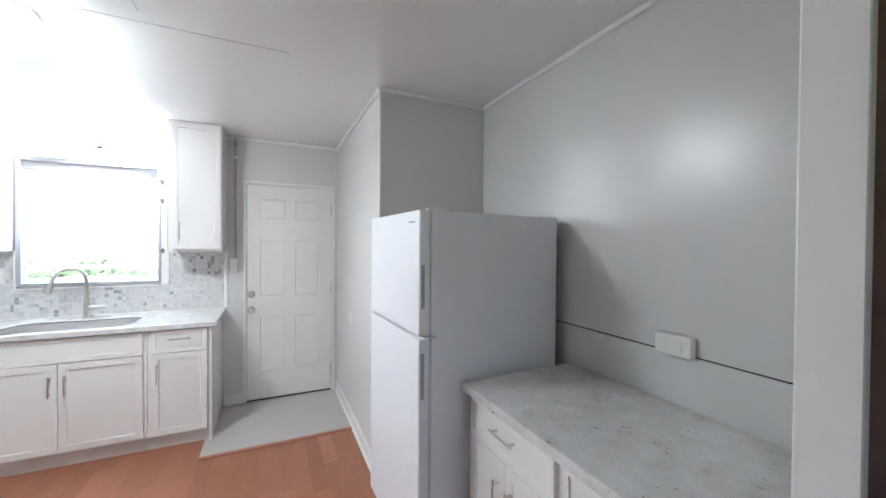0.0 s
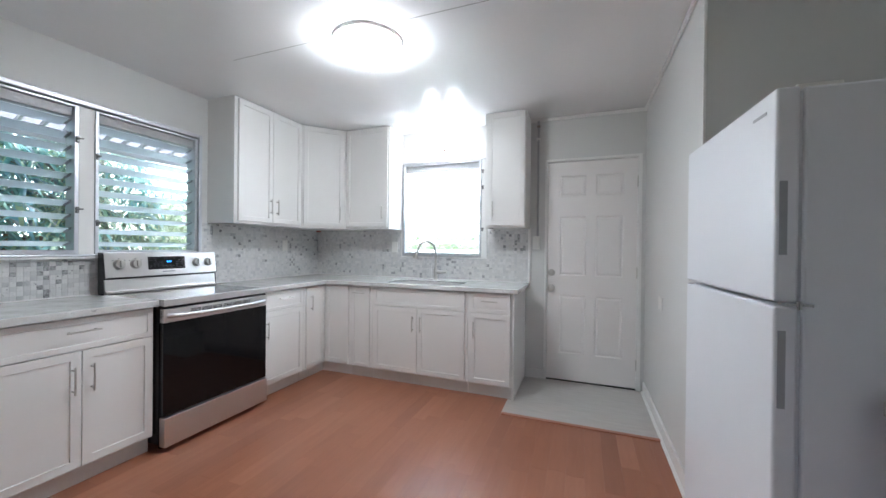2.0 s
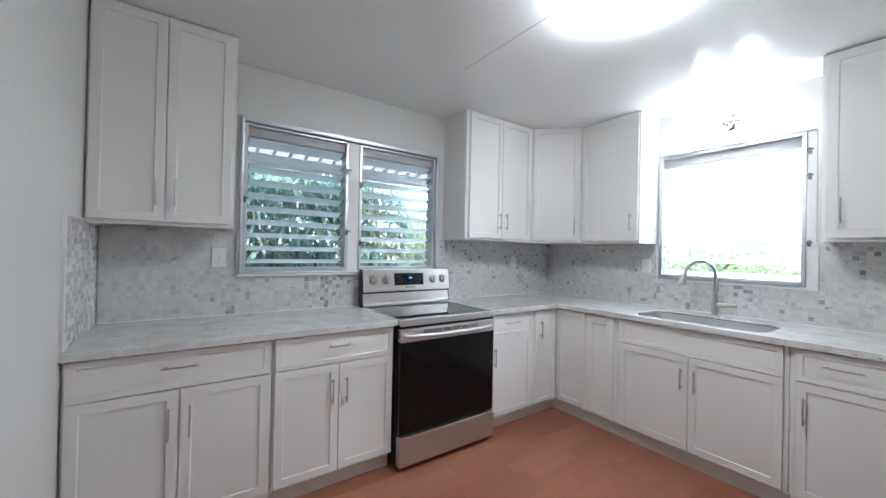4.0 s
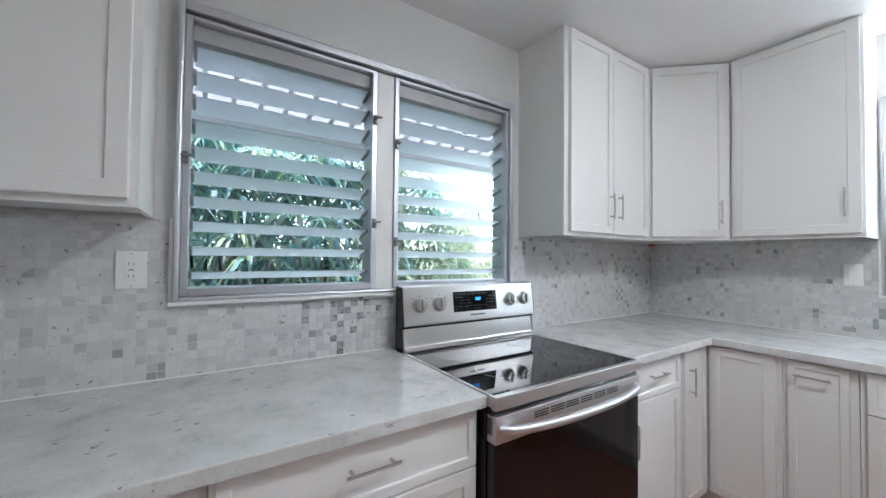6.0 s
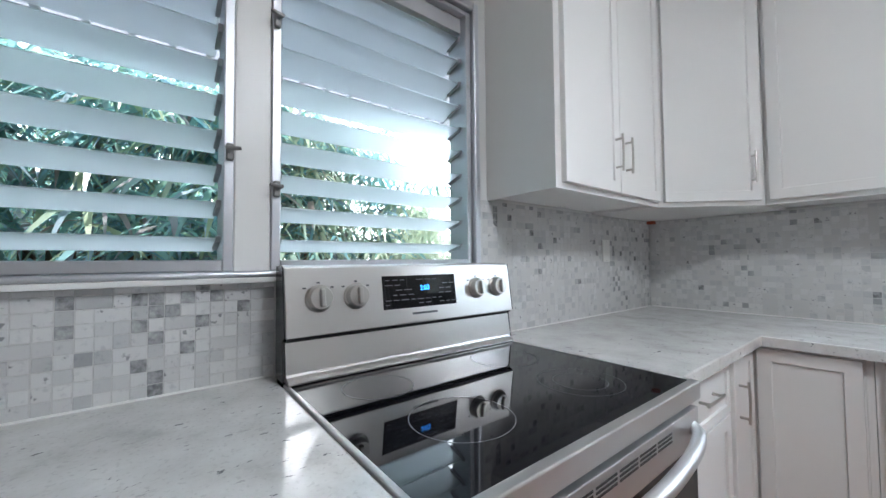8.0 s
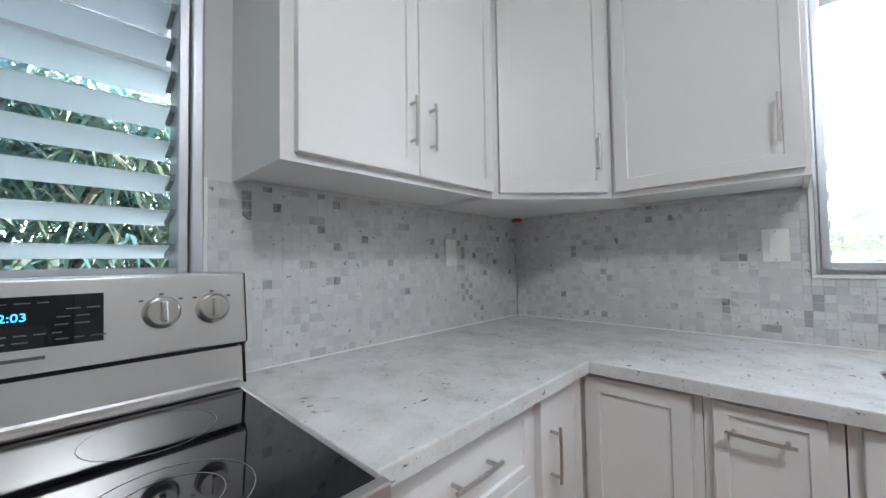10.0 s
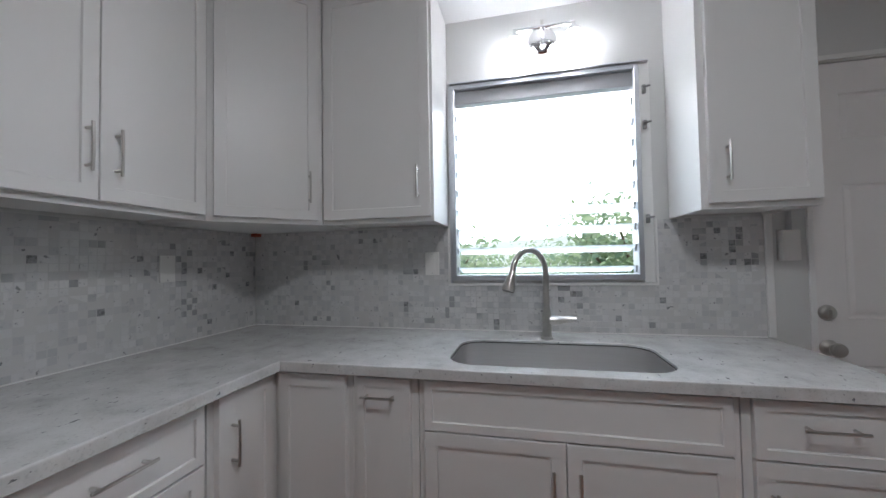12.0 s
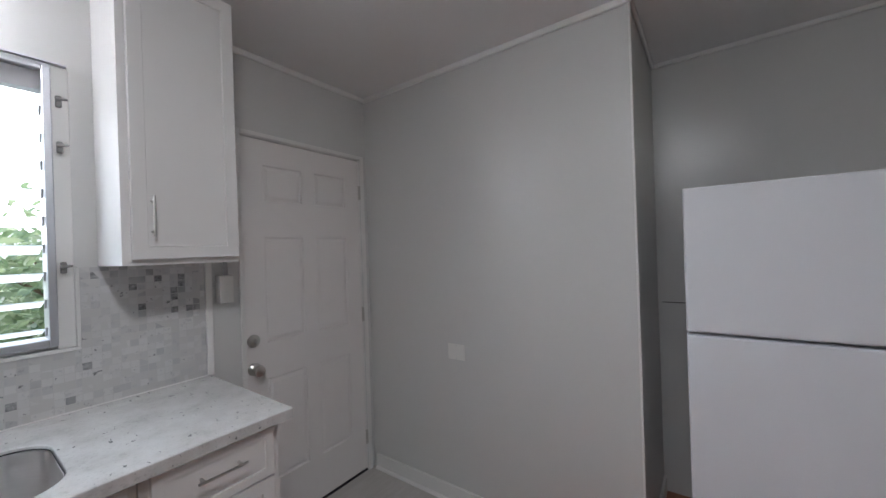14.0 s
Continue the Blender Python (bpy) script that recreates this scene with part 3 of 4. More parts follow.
for a, b in zip(gap, gap[1:]):
    for k in range(len(a)):
        bm.faces.new((a[k], a[(k + 1) % len(a)], b[(k + 1) % len(b)], b[k]))
part("sealant", bm, DARK, sink, "thin dark joint under the worktop edge")
bm = bmesh.new()
lathe(bm, [(0.0, 0.664), (0.028, 0.664), (0.040, 0.668), (0.045, 0.667), (0.045, 0.661)], 24, Matrix.Translation((-0.335, 3.25, 0)))
part("drain", bm, CHROME, sink, "", None, True)

# ---- faucet ----
faucet = thing("faucet", pose(-0.345, 3.445, TOP), "brushed nickel gooseneck kitchen faucet with pull-down head", "faucet")
bm = bmesh.new()
lathe(bm, [(0.0, 0.0), (0.027, 0.0), (0.027, 0.006), (0.021, 0.012), (0.019, 0.05), (0.019, 0.10), (0.016, 0.125), (0.013, 0.14), (0.0, 0.14)], 24)
part("base", bm, NICKEL, faucet, "", None, True)
sx, sy = -0.68, -0.733
bm = bmesh.new()
pts = [(0, 0, 0.13), (0, 0, 0.285)]
R = 0.100
for i in range(1, 15):
    a = radians(172 * i / 14)
    u = R * (1 - math.cos(a))
    pts.append((sx * u, sy * u, 0.285 + R * math.sin(a)))
tube(bm, pts, 0.0125, 14)
part("spout", bm, NICKEL, faucet, "", None, True)
e = Vector(pts[-1])
dn = Vector((sx * 0.34, sy * 0.34, -0.94)).normalized()
bm = bmesh.new()
tube(bm, [e, e + dn * 0.018, e + dn * 0.072, e + dn * 0.086], [0.0125, 0.015, 0.026, 0.024], 16)
part("spray_head", bm, NICKEL, faucet, "", None, True)
bm = bmesh.new()
tube(bm, [(0.010, 0, 0.080), (0.050, 0, 0.080), (0.066, 0, 0.080)], [0.019, 0.019, 0.016], 16)
part("valve", bm, NICKEL, faucet, "", None, True)
bm = bmesh.new()
tube(bm, [(0.060, 0, 0.082), (0.085, -0.003, 0.084), (0.122, -0.006, 0.086)], [0.0150, 0.0145, 0.0125], 14)
part("lever", bm, NICKEL, faucet, "", None, True)

# ---- upper cabinets ----
UZ0, UZ1 = 1.420, 2.4635


def upper(m, w, label, doors, depth, dl, dr, hs="right"):
    c = thing("wall_cabinet", m, label, "cabinet", "kitchen wall cabinets")
    bx("body", (0.0006, w - 0.0006, 0.0, depth, UZ0 + 0.012, UZ1), CAB, c)
    bx("bottom_rail", (0.0006, w - 0.0006, 0.0, 0.018, UZ0, UZ0 + 0.012), CAB, c)
    for x in (0.0006, w - 0.016):
        bx("side_edge", (x, x + 0.0154, 0.018, depth, UZ0, UZ0 + 0.012), CAB, c)
    h = UZ1 - UZ0 - 0.034
    if doors == 2:
        hw = (w - dl - dr - 0.004) / 2
        door_part(c, dl, UZ0 + 0.02, hw, h, hw - 0.032, 0.145)
        door_part(c, dl + 0.004 + hw, UZ0 + 0.02, hw, h, 0.040, 0.145)
    else:
        dw = w - dl - dr
        door_part(c, dl, UZ0 + 0.02, dw, h, 0.055 if hs == "left" else dw - 0.050, 0.145)
    return c


UX, UY = -1.629, 3.292
DUX, DUY = UX - WEST - 0.001, NORTH - UY - 0.001
upper(pose(UX, 0.002, 0, 0, 0, 90), 0.594, "tall white shaker wall cabinet with two doors beside the window", 2, DUX, 0.010, 0.020)
upper(pose(UX, 2.200, 0, 0, 0, 90), 0.763, "tall white shaker wall cabinet with two doors between window and corner", 2, DUX, 0.031, 0.019)
upper(pose(-1.324, UY, 0), 0.522, "tall white shaker wall cabinet with one door", 1, DUY, 0.016, 0.012)
upper(pose(0.199, UY, 0), 0.369, "tall white shaker wall cabinet with one door beside the back door", 1, DUY, 0.024, 0.008, "left")
cc = thing("corner_wall_cabinet", pose(0, 0, 0), "tall white corner wall cabinet with an angled door", "cabinet", "kitchen wall cabinets")
bm = bmesh.new()
poly = [(WEST + 0.002, 2.965), (UX, 2.965), (-1.326, UY - 0.004), (-1.326, NORTH - 0.002), (WEST + 0.002, NORTH - 0.002)]
lo = [bm.verts.new((x, y, UZ0)) for x, y in poly]
hi = [bm.verts.new((x, y, UZ1)) for x, y in poly]
bm.faces.new(lo)
bm.faces.new(hi)
for i in range(5):
    bm.faces.new((lo[i], lo[(i + 1) % 5], hi[(i + 1) % 5], hi[i]))
part("body", bm, CAB, cc)
ang = math.degrees(math.atan2(UY - 0.004 - 2.965, -1.326 - UX))
dl = math.hypot(UY - 0.004 - 2.965, -1.326 - UX)
d = part("door", shaker(dl - 0.044, UZ1 - UZ0 - 0.034, 0.057), CAB, cc, "", pose(UX, 2.965, 0, 0, 0, ang) @ pose(0.022, 0, UZ0 + 0.02))
handle(d, dl - 0.044 - 0.040, 0.140)
bx("wood_block", (WEST + 0.012, WEST + 0.05, NORTH - 0.05, NORTH - 0.012, 1.402, 1.4195), RUST, None, 0.002, "small reddish wood block under the corner wall cabinet")

# ---- range ----


def make_range():
    """Local frame: x to the right along the front, front faces -y (front of the cooktop at y = 0), z up."""
    W, D = 0.756, 0.655
    r = thing("electric_range", pose(-1.247, 1.434, 0, 0, 0, 90), "stainless steel freestanding electric range with black glass cooktop", "range")
    bm = bmesh.new()
    box(bm, 0.001, W - 0.001, 0.045, D, 0.045, 0.872)
    part("body", bm, BLACK, r, "black enamelled sides")
    for x in (0.05, W - 0.05):
        for y in (0.09, D - 0.05):
            bm = bmesh.new()
            lathe(bm, [(0, 0), (0.018, 0), (0.018, 0.012), (0.010, 0.014), (0.010, 0.045), (0, 0.045)], 12, Matrix.Translation((x, y, 0)))
            part("leg", bm, BLACK, r, smooth=True)
    # rim: front steel edge and narrow sides
    bm = bmesh.new()
    box(bm, 0, W, 0.0, 0.022, 0.868, 0.908)
    box(bm, 0, 0.010, 0.022, D - 0.068, 0.872, 0.908)
    box(bm, W - 0.010, W, 0.022, D - 0.068, 0.872, 0.908)
    bevel(bm, 0.003, 2)
    part("rim", bm, STEEL, r)
    top = bx("cooktop", (0.010, W - 0.010, 0.022, D - 0.066, 0.8725, 0.9065), BLACKGLASS, r, 0, "black ceramic glass")
    for cx, cy, rad in ((0.205, 0.200, 0.095), (0.545, 0.175, 0.095), (0.165, 0.440, 0.078), (0.565, 0.430, 0.095), (0.545, 0.175, 0.060)):
        bm = bmesh.new()
        for k in range(64):
            a0, a1 = 2 * math.pi * k / 64, 2 * math.pi * (k + 1) / 64
            bm.faces.new([bm.verts.new((cx + q * math.cos(a), cy + q * math.sin(a), 0.9069)) for q, a in ((rad, a0), (rad, a1), (rad + 0.0016, a1), (rad + 0.0016, a0))])
        bmesh.ops.remove_doubles(bm, verts=bm.verts, dist=1e-5)
        part("burner_ring", bm, RINGM, top, "grey printed ring")
    # back guard: skirt and control panel
    bm = bmesh.new()
    yb = D - 0.070
    prism(bm, [(yb - 0.008, 0.912), (yb + 0.004, 1.000), (yb + 0.05, 1.000), (yb + 0.05, 0.912)], 0.004, W + 0.003, "x")
    part("skirt", bm, PANELM, r)
    bm = bmesh.new()
    prism(bm, [(yb - 0.028, 0.909), (yb - 0.028, 0.913), (yb - 0.022, 0.919), (yb - 0.015, 0.922), (yb - 0.009, 0.923), (yb - 0.007, 0.928), (yb, 0.928), (yb, 0.909)], 0.004, W - 0.004, "x")
    part("bead", bm, PANELM, r)
    bx("slot", (0.006, W - 0.006, yb + 0.004, yb + 0.05, 1.0, 1.012), DARK, r)
    bm = bmesh.new()
    prism(bm, [(yb - 0.016, 1.012), (yb + 0.006, 1.176), (yb + 0.020, 1.180), (yb + 0.05, 1.180), (yb + 0.05, 1.012)], 0.0, W + 0.008, "x")
    bevel(bm, 0.003, 2)
    panel = part("control_panel", bm, PANELM, r)
    for x0, x1 in ((-0.003, 0.0), (W + 0.008, W + 0.011)):
        bm = bmesh.new()
        prism(bm, [(yb - 0.006, 0.912), (yb + 0.006, 1.002), (yb - 0.014, 1.016), (yb + 0.008, 1.176), (yb + 0.061, 1.178), (yb + 0.061, 0.912)], x0, x1, "x")
        part("end_cap", bm, BLACK, r)
    bx("rear_cover", (0.0, W + 0.008, yb + 0.05, yb + 0.061, 0.872, 1.178), BLACK, r)
    slope = math.degrees(math.atan2(0.022, 0.164))
    face = pose(0, yb - 0.016, 1.012, -slope, 0, 0)

    def on(x, z, y=0.0):
        return face @ Matrix.Translation((x, y, z))
    for x in (0.079, 0.176, 0.600, 0.694):
        bm = bmesh.new()
        lathe(bm, [(0, 0), (0.034, 0.0), (0.034, 0.004), (0.030, 0.007), (0.0285, 0.020), (0.026, 0.024), (0, 0.0245)], 28, pose(0, 0, 0, 90, 0, 0))
        k = part("knob", bm, NICKEL, r, "brushed metal knob", on(x, 0.088), True)
        bm = bmesh.new()
        box(bm, -0.006, 0.006, -0.036, -0.023, -0.021, 0.021)
        bevel(bm, 0.003, 2)
        part("grip", bm, NICKEL, k)
        for dx, dz in ((-0.034, 0.026), (0.034, 0.026), (0.0, 0.038)):
            bx("knob_mark", (dx - 0.004, dx + 0.004, -0.0006, 0.0, dz - 0.002, dz + 0.002), WRITE, k, 0)
    disp = part("display", (lambda b: (box(b, -0.128, 0.128, -0.0015, 0.0, -0.046, 0.046), b)[1])(bmesh.new()), BLACKGLASS, r, "black glass display", on(0.381, 0.090))
    rows = random.Random(4)
    for i, z in enumerate((0.034, 0.020, 0.006, -0.008, -0.022, -0.034)):
        x = -0.120
        while x < 0.115:
            w = rows.uniform(0.012, 0.026)
            if not (-0.014 < z < 0.03 and -0.035 < x + w / 2 < 0.06) and rows.random() < 0.75:
                bx("print", (x, x + w, -0.0021, -0.0015, z - 0.0013, z + 0.0013), WRITE, disp, 0)
            x += w + 0.008
    cu = bpy.data.curves.new("clock_digits", "FONT")
    cu.body, cu.size, cu.extrude, cu.align_x = "2:03", 0.020, 0.0003, "CENTER"
    dg = new("clock_digits", cu)
    dg.data.materials.append(BLUE)
    dg.parent = disp
    dg.matrix_basis = pose(0.012, -0.0022, 0.003, 90, 0, 0)
    bx("nameplate", (0.345, 0.433, -0.0006, 0.0, 0.024, 0.030), WRITE, r, 0, "", m=face)
    # front: vent trim, door, drawer
    bx("vent_trim", (0.003, W - 0.003, 0.020, 0.05, 0.850, 0.868), BLACK, r, 0)
    od = new("oven_door")
    od.parent = r
    od.matrix_basis = pose(0, 0.014, 0)
    bm = bmesh.new()
    prism(bm, [(-0.008, 0.770), (-0.009, 0.8495), (0.030, 0.850), (0.030, 0.770)], 0.004, W - 0.004, "x")
    bevel(bm, 0.002, 2)
    part("top_band", bm, STEEL, od)
    bx("door_glass", (0.004, W - 0.004, -0.004, 0.030, 0.215, 0.770), OVENGLASS, od, 0.002, "black oven window glass")
    n = 6
    for i in range(n):
        xa = 0.16 + i * 0.075
        for j in range(3):
            bx("vent_slot", (xa, xa + 0.066, -0.0098, -0.0070, 0.814 + j * 0.008, 0.818 + j * 0.008), GRILLE, od, 0, "", m=None)
    for j in range(9):
        bx("side_vent", (0.0025, 0.0045, 0.006, 0.030, 0.794 + j * 0.0055, 0.797 + j * 0.0055), GRILLE, od, 0)
    bm = bmesh.new()
    pts = []
    for i in range(25):
        s = -1 + 2 * i / 24
        pts.append((W / 2 + s * 0.352, -0.004 - 0.059 * (1 - s * s) ** 0.55 if abs(s) < 1 else -0.002, 0.809))
    tube(bm, pts, 0.0140, 14)
    part("door_handle", bm, HANDLEM, od, "curved brushed steel bar handle", None, True)
    bx("storage_drawer", (0.004, W - 0.004, -0.006, 0.043, 0.034, 0.206), STEEL, r, 0.003)
    return r


make_range()

# ---- refrigerator ----
FY0, FY1, FX = 1.140, 1.816, 1.453
fr = thing("refrigerator", pose(1.481, 1.139, 0, 0, 0, 2.4) @ pose(-FX, -FY0, 0), "white top-freezer refrigerator with two doors", "refrigerator")
bm = bmesh.new()
box(bm, FX + 0.058, 2.215, FY0 + 0.004, FY1 - 0.004, 0.03, 1.632)
bevel(bm, 0.006, 2)
part("body", bm, FRIDGE_M, fr)
for nm, z0, z1 in (("lower_door", 0.095, 1.098), ("freezer_door", 1.110, 1.634)):
    bm = bmesh.new()
    box(bm, FX, FX + 0.048, FY0, FY1, z0, z1)
    bevel(bm, 0.007, 3)
    dd = part(nm, bm, FRIDGE_M, fr)
    bx("gasket", (FX + 0.048, FX + 0.058, FY0 + 0.012, FY1 - 0.012, z0 + 0.01, z1 - 0.01), GASKET, dd)
    g0, g1 = (1.225, 1.405) if nm == "freezer_door" else (0.850, 1.040)
    bx("grip_recess", (FX + 0.008, FX + 0.024, FY0 - 0.0012, FY0 + 0.02, g0, g1), GREYP, dd, 0, "grey recessed grip")
bx("toe_grille", (FX + 0.03, FX + 0.058, FY0 + 0.01, FY1 - 0.01, 0.0, 0.088), GREYP, fr)
bx("badge", (FX - 0.0012, FX, FY0 + 0.045, FY0 + 0.115, 1.582, 1.590), GREYP, fr, 0, "small grey badge")
bm = bmesh.new()
box(bm, FX + 0.02, FX + 0.075, FY0 - 0.006, FY0 + 0.03, 1.1005, 1.1075)
tube(bm, [(FX + 0.048, FY0 - 0.004, 1.094), (FX + 0.048, FY0 - 0.004, 1.114)], 0.006, 10)
part("middle_hinge", bm, CHROME, fr)
bx("top_hinge", (FX + 0.05, FX + 0.14, FY0 + 0.02, FY0 + 0.06, 1.632, 1.645), PLASTIC, fr, 0.004)
bm = bmesh.new()
for i in range(14):
    z = 0.25 + i * 0.09
    tube(bm, [(2.235, FY0 + 0.05, z), (2.235, FY1 - 0.05, z)], 0.004, 6)
for i in range(2):
    tube(bm, [(2.24, FY0 + 0.05 + i * 0.55, 0.2), (2.24, FY0 + 0.05 + i * 0.55, 1.46)], 0.004, 6)
part("condenser_coil", bm, BLACK, fr)
bx("rear_panel", (2.215, 2.23, FY0 + 0.02, FY1 - 0.02, 0.03, 1.55), BLACK, fr)
bx("base", (FX + 0.10, 2.2, FY0 + 0.02, FY1 - 0.02, 0.0, 0.03), BLACK, fr)

# ---- back door ----
bd = tagged(new("door_1"), "closed white six-panel back door", "door", kind="structure")
bd.matrix_basis = pose(0.734, 3.608, 0)
DWID, DH = 0.752, 2.040
bm = bmesh.new()
xs = [0.0, 0.108, 0.336, 0.416, 0.644, DWID]
zs = [0.014, 0.26, 0.80, 0.985, 1.535, 1.72, 1.912, DH]
cols, rows_ = [(1, 2), (3, 4)], [(1, 2), (3, 4), (5, 6)]
grid = {(i, j): bm.verts.new((x, 0, z)) for i, x in enumerate(xs) for j, z in enumerate(zs)}
panels = []
for i in range(len(xs) - 1):
    for j in range(len(zs) - 1):
        f = bm.faces.new((grid[i, j], grid[i + 1, j], grid[i + 1, j + 1], grid[i, j + 1]))
        if (i, i + 1) in cols and (j, j + 1) in rows_:
            panels.append(f)
bmesh.ops.recalc_face_normals(bm, faces=bm.faces)
for f in panels:
    for th, dy in ((0.001, 0.0), (0.010, 0.007), (0.010, 0.0), (0.020, -0.005)):
        bmesh.ops.inset_region(bm, faces=[f], thickness=th, depth=0)
        for v in f.verts:
            v.co.y += dy
ext = bmesh.ops.extrude_edge_only(bm, edges=[e for e in bm.edges if e.is_boundary])
for v in (g for g in ext["geom"] if isinstance(g, bmesh.types.BMVert)):
    v.co.y = 0.040
bmesh.ops.holes_fill(bm, edges=[e for e in bm.edges if e.is_boundary])
part("door_leaf", bm, DOORP, bd)
for z, nm in ((1.010, "deadbolt"), (0.868, "door_knob")):
    bm = bmesh.new()
    if nm == "deadbolt":
        lathe(bm, [(0, 0), (0.032, 0), (0.032, 0.006), (0.027, 0.014), (0.020, 0.018), (0, 0.018)], 24, pose(0.036, 0, z, 90, 0, 0))
        box(bm, 0.032, 0.040, -0.034, -0.016, z - 0.014, z + 0.014)
    else:
        lathe(bm, [(0, 0), (0.032, 0), (0.032, 0.005), (0.018, 0.012), (0.012, 0.022), (0.016, 0.034), (0.026, 0.042), (0.029, 0.052), (0.025, 0.062), (0.012, 0.067), (0, 0.067)], 24, pose(0.036, 0, z, 90, 0, 0))
    part(nm, bm, NICKEL, bd, "dull nickel", None, True)
for z in (0.22, 1.03, 1.83):
    bm = bmesh.new()
    tube(bm, [(DWID + 0.006, -0.008, z - 0.045), (DWID + 0.006, -0.008, z + 0.045)], 0.007, 10)
    box(bm, DWID - 0.002, DWID + 0.018, -0.0025, 0.0, z - 0.050, z + 0.050)
    part("hinge", bm, NICKEL, bd, "", None)
bm = bmesh.new()
for b in ((0.724, 0.731, 3.60, 3.69, 0, 2.055), (1.4875, 1.49, 3.60, 3.69, 0, 2.055), (0.731, 1.4875, 3.60, 3.69, 2.044, 2.055)):
    box(bm, *b)
part("trim_door_jamb", bm, TRIM, None, "white door lining", kind="structure")
bm = bmesh.new()
for b in ((0.706, 0.727, 3.588, 3.5995, 0, 2.070), (1.4925, 1.520, 3.588, 3.5995, 0, 2.070), (0.727, 1.4925, 3.588, 3.5995, 2.047, 2.070)):
    box(bm, *b)
bevel(bm, 0.003, 2)
part("trim_door_casing", bm, TRIM, None, "white painted door casing", kind="structure")
bx("threshold", (0.731, 1.4875, 3.60, 3.70, -0.012, 0.008), DARK, None, 0, "dark door threshold", "structure")
bx("door_stop", (0.731, 1.4875, 3.654, 3.69, 0.008, 2.044), DARK, None, 0, "", "structure")

# conduit, box and end strip beside the back door
bx("trim_tile_end", (0.553, 0.580, 3.582, 3.60, TOP + 0.001, 1.43), TRIM, None, 0.003, "white painted strip at the end of the tiles", "structure")
cd = thing("conduit_box", pose(0, 0, 0), "white surface switch box on a painted conduit beside the door", "switch")
bm = bmesh.new()
tube(bm, [(0.640, 3.588, 1.352), (0.640, 3.588, 2.30), (0.640, 3.575, 2.44)], 0.010, 12)
part("pipe", bm, ALUP, cd, smooth=True)
bx("switch_box", (0.600, 0.662, 3.555, 3.5995, 1.226, 1.352), PLASTIC, cd, 0.004)
bx("strap", (0.620, 0.660, 3.575, 3.5995, 2.26, 2.285), TRIM, cd, 0.002)
bx("elbow_mark", (0.627, 0.653, 3.570, 3.5995, 2.38, 2.40), CAULK, cd, 0.002)


# ---- outlets and switches ----
def plate(m, w, h, label, kind="outlet", proud=0.006):
    o = thing("wall_outlet" if kind != "switch" else "wall_switch", m, label, "outlet" if kind != "switch" else "switch")
    bm = bmesh.new()
    box(bm, -w / 2, w / 2, -proud, 0, -h / 2, h / 2)
    bevel(bm, 0.002, 2)
    part("cover_plate", bm, PLASTIC, o)
    if kind == "outlet":
        ins = bx("insert", (-0.017, 0.017, -proud - 0.002, -proud, -0.034, 0.034), PLASTIC, o, 0.001)
        for z in (-0.019, 0.019):
            for x in (-0.006, 0.006):
                bx("slot", (x - 0.001, x + 0.001, -proud - 0.0024, -proud - 0.002, z - 0.004, z + 0.004), DARK, ins)
        bx("test_button", (-0.006, 0.006, -proud - 0.003, -proud - 0.002, -0.003, 0.003), GREYP, ins)
    elif kind == "switch":
        bx("toggle", (-0.016, 0.016, -proud - 0.003, -proud, -0.032, 0.032), PLASTIC, o, 0.001)
    for z in (-h * 0.42, h * 0.42):
        bx("screw", (-0.002, 0.002, -proud - 0.0006, -proud, z - 0.002, z + 0.002), GREYP, o)
    return o


plate(pose(WEST + 0.0105, 0.548, 1.256, 0, 0, 90), 0.076, 0.117, "white square outlet cover on the mosaic backsplash by the window")
plate(pose(WEST + 0.0105, 3.060, 1.235, 0, 0, 90), 0.070, 0.115, "white outlet cover on the mosaic backsplash near the corner", "blank")
plate(pose(-0.890, NORTH - 0.0105, 1.235), 0.072, 0.115, "white switch cover on the mosaic backsplash beside the sink window", "switch")
plate(pose(1.55, 2.903, 0.862, 0, 0, -90), 0.112, 0.088, "white blank cover plate on the passage wall", "blank")
o = thing("surface_outlet", pose(EAST - 0.006, 0.597, 1.128, 0, 0, -90), "white surface-mounted outlet box over the worktop", "outlet")
bx("box", (-0.066, 0.066, -0.032, 0.0, -0.038, 0.038), PLASTIC, o, 0.005)
bx("insert", (-0.035, 0.035, -0.035, -0.032, -0.017, 0.017), PLASTIC, o, 0.001)
bx("wall_stub", (-0.074, -0.066, -0.02, 0.0, -0.03, 0.01), TRIM, o, 0.001)

# ---- ceiling lamp ----
LX, LY = -0.175, 1.905
cl = thing("ceiling_lamp", pose(LX, LY, 0), "lit round white flush ceiling lamp", "lamp")
bm = bmesh.new()
lathe(bm, [(0, CEILZ), (0.200, CEILZ), (0.205, CEILZ - 0.002), (0.205, CEILZ - 0.020), (0.201, CEILZ - 0.023), (0, CEILZ - 0.023)], 48)
part("base_ring", bm, PLASTIC, cl, "", None, True)
bm = bmesh.new()
lathe(bm, [(0.197, CEILZ - 0.0225), (0.198, CEILZ - 0.050), (0.192, CEILZ - 0.066), (0.176, CEILZ - 0.080), (0.142, CEILZ - 0.092), (0.084, CEILZ - 0.101), (0, CEILZ - 0.105)], 48)
part("diffuser", bm, LAMP, cl, "glowing white diffuser", None, True)

# ---- vanity lamp over the sink window ----
vl = thing("wall_lamp", pose(-0.325, NORTH, 2.298), "chrome wall lamp with two lit glass shades over the sink window", "lamp")
bm = bmesh.new()
lathe(bm, [(0, 0), (0.066, 0), (0.066, 0.006), (0.054, 0.016), (0.020, 0.022), (0, 0.022)], 28, pose(0, 0, 0.006, 90, 0, 0) )
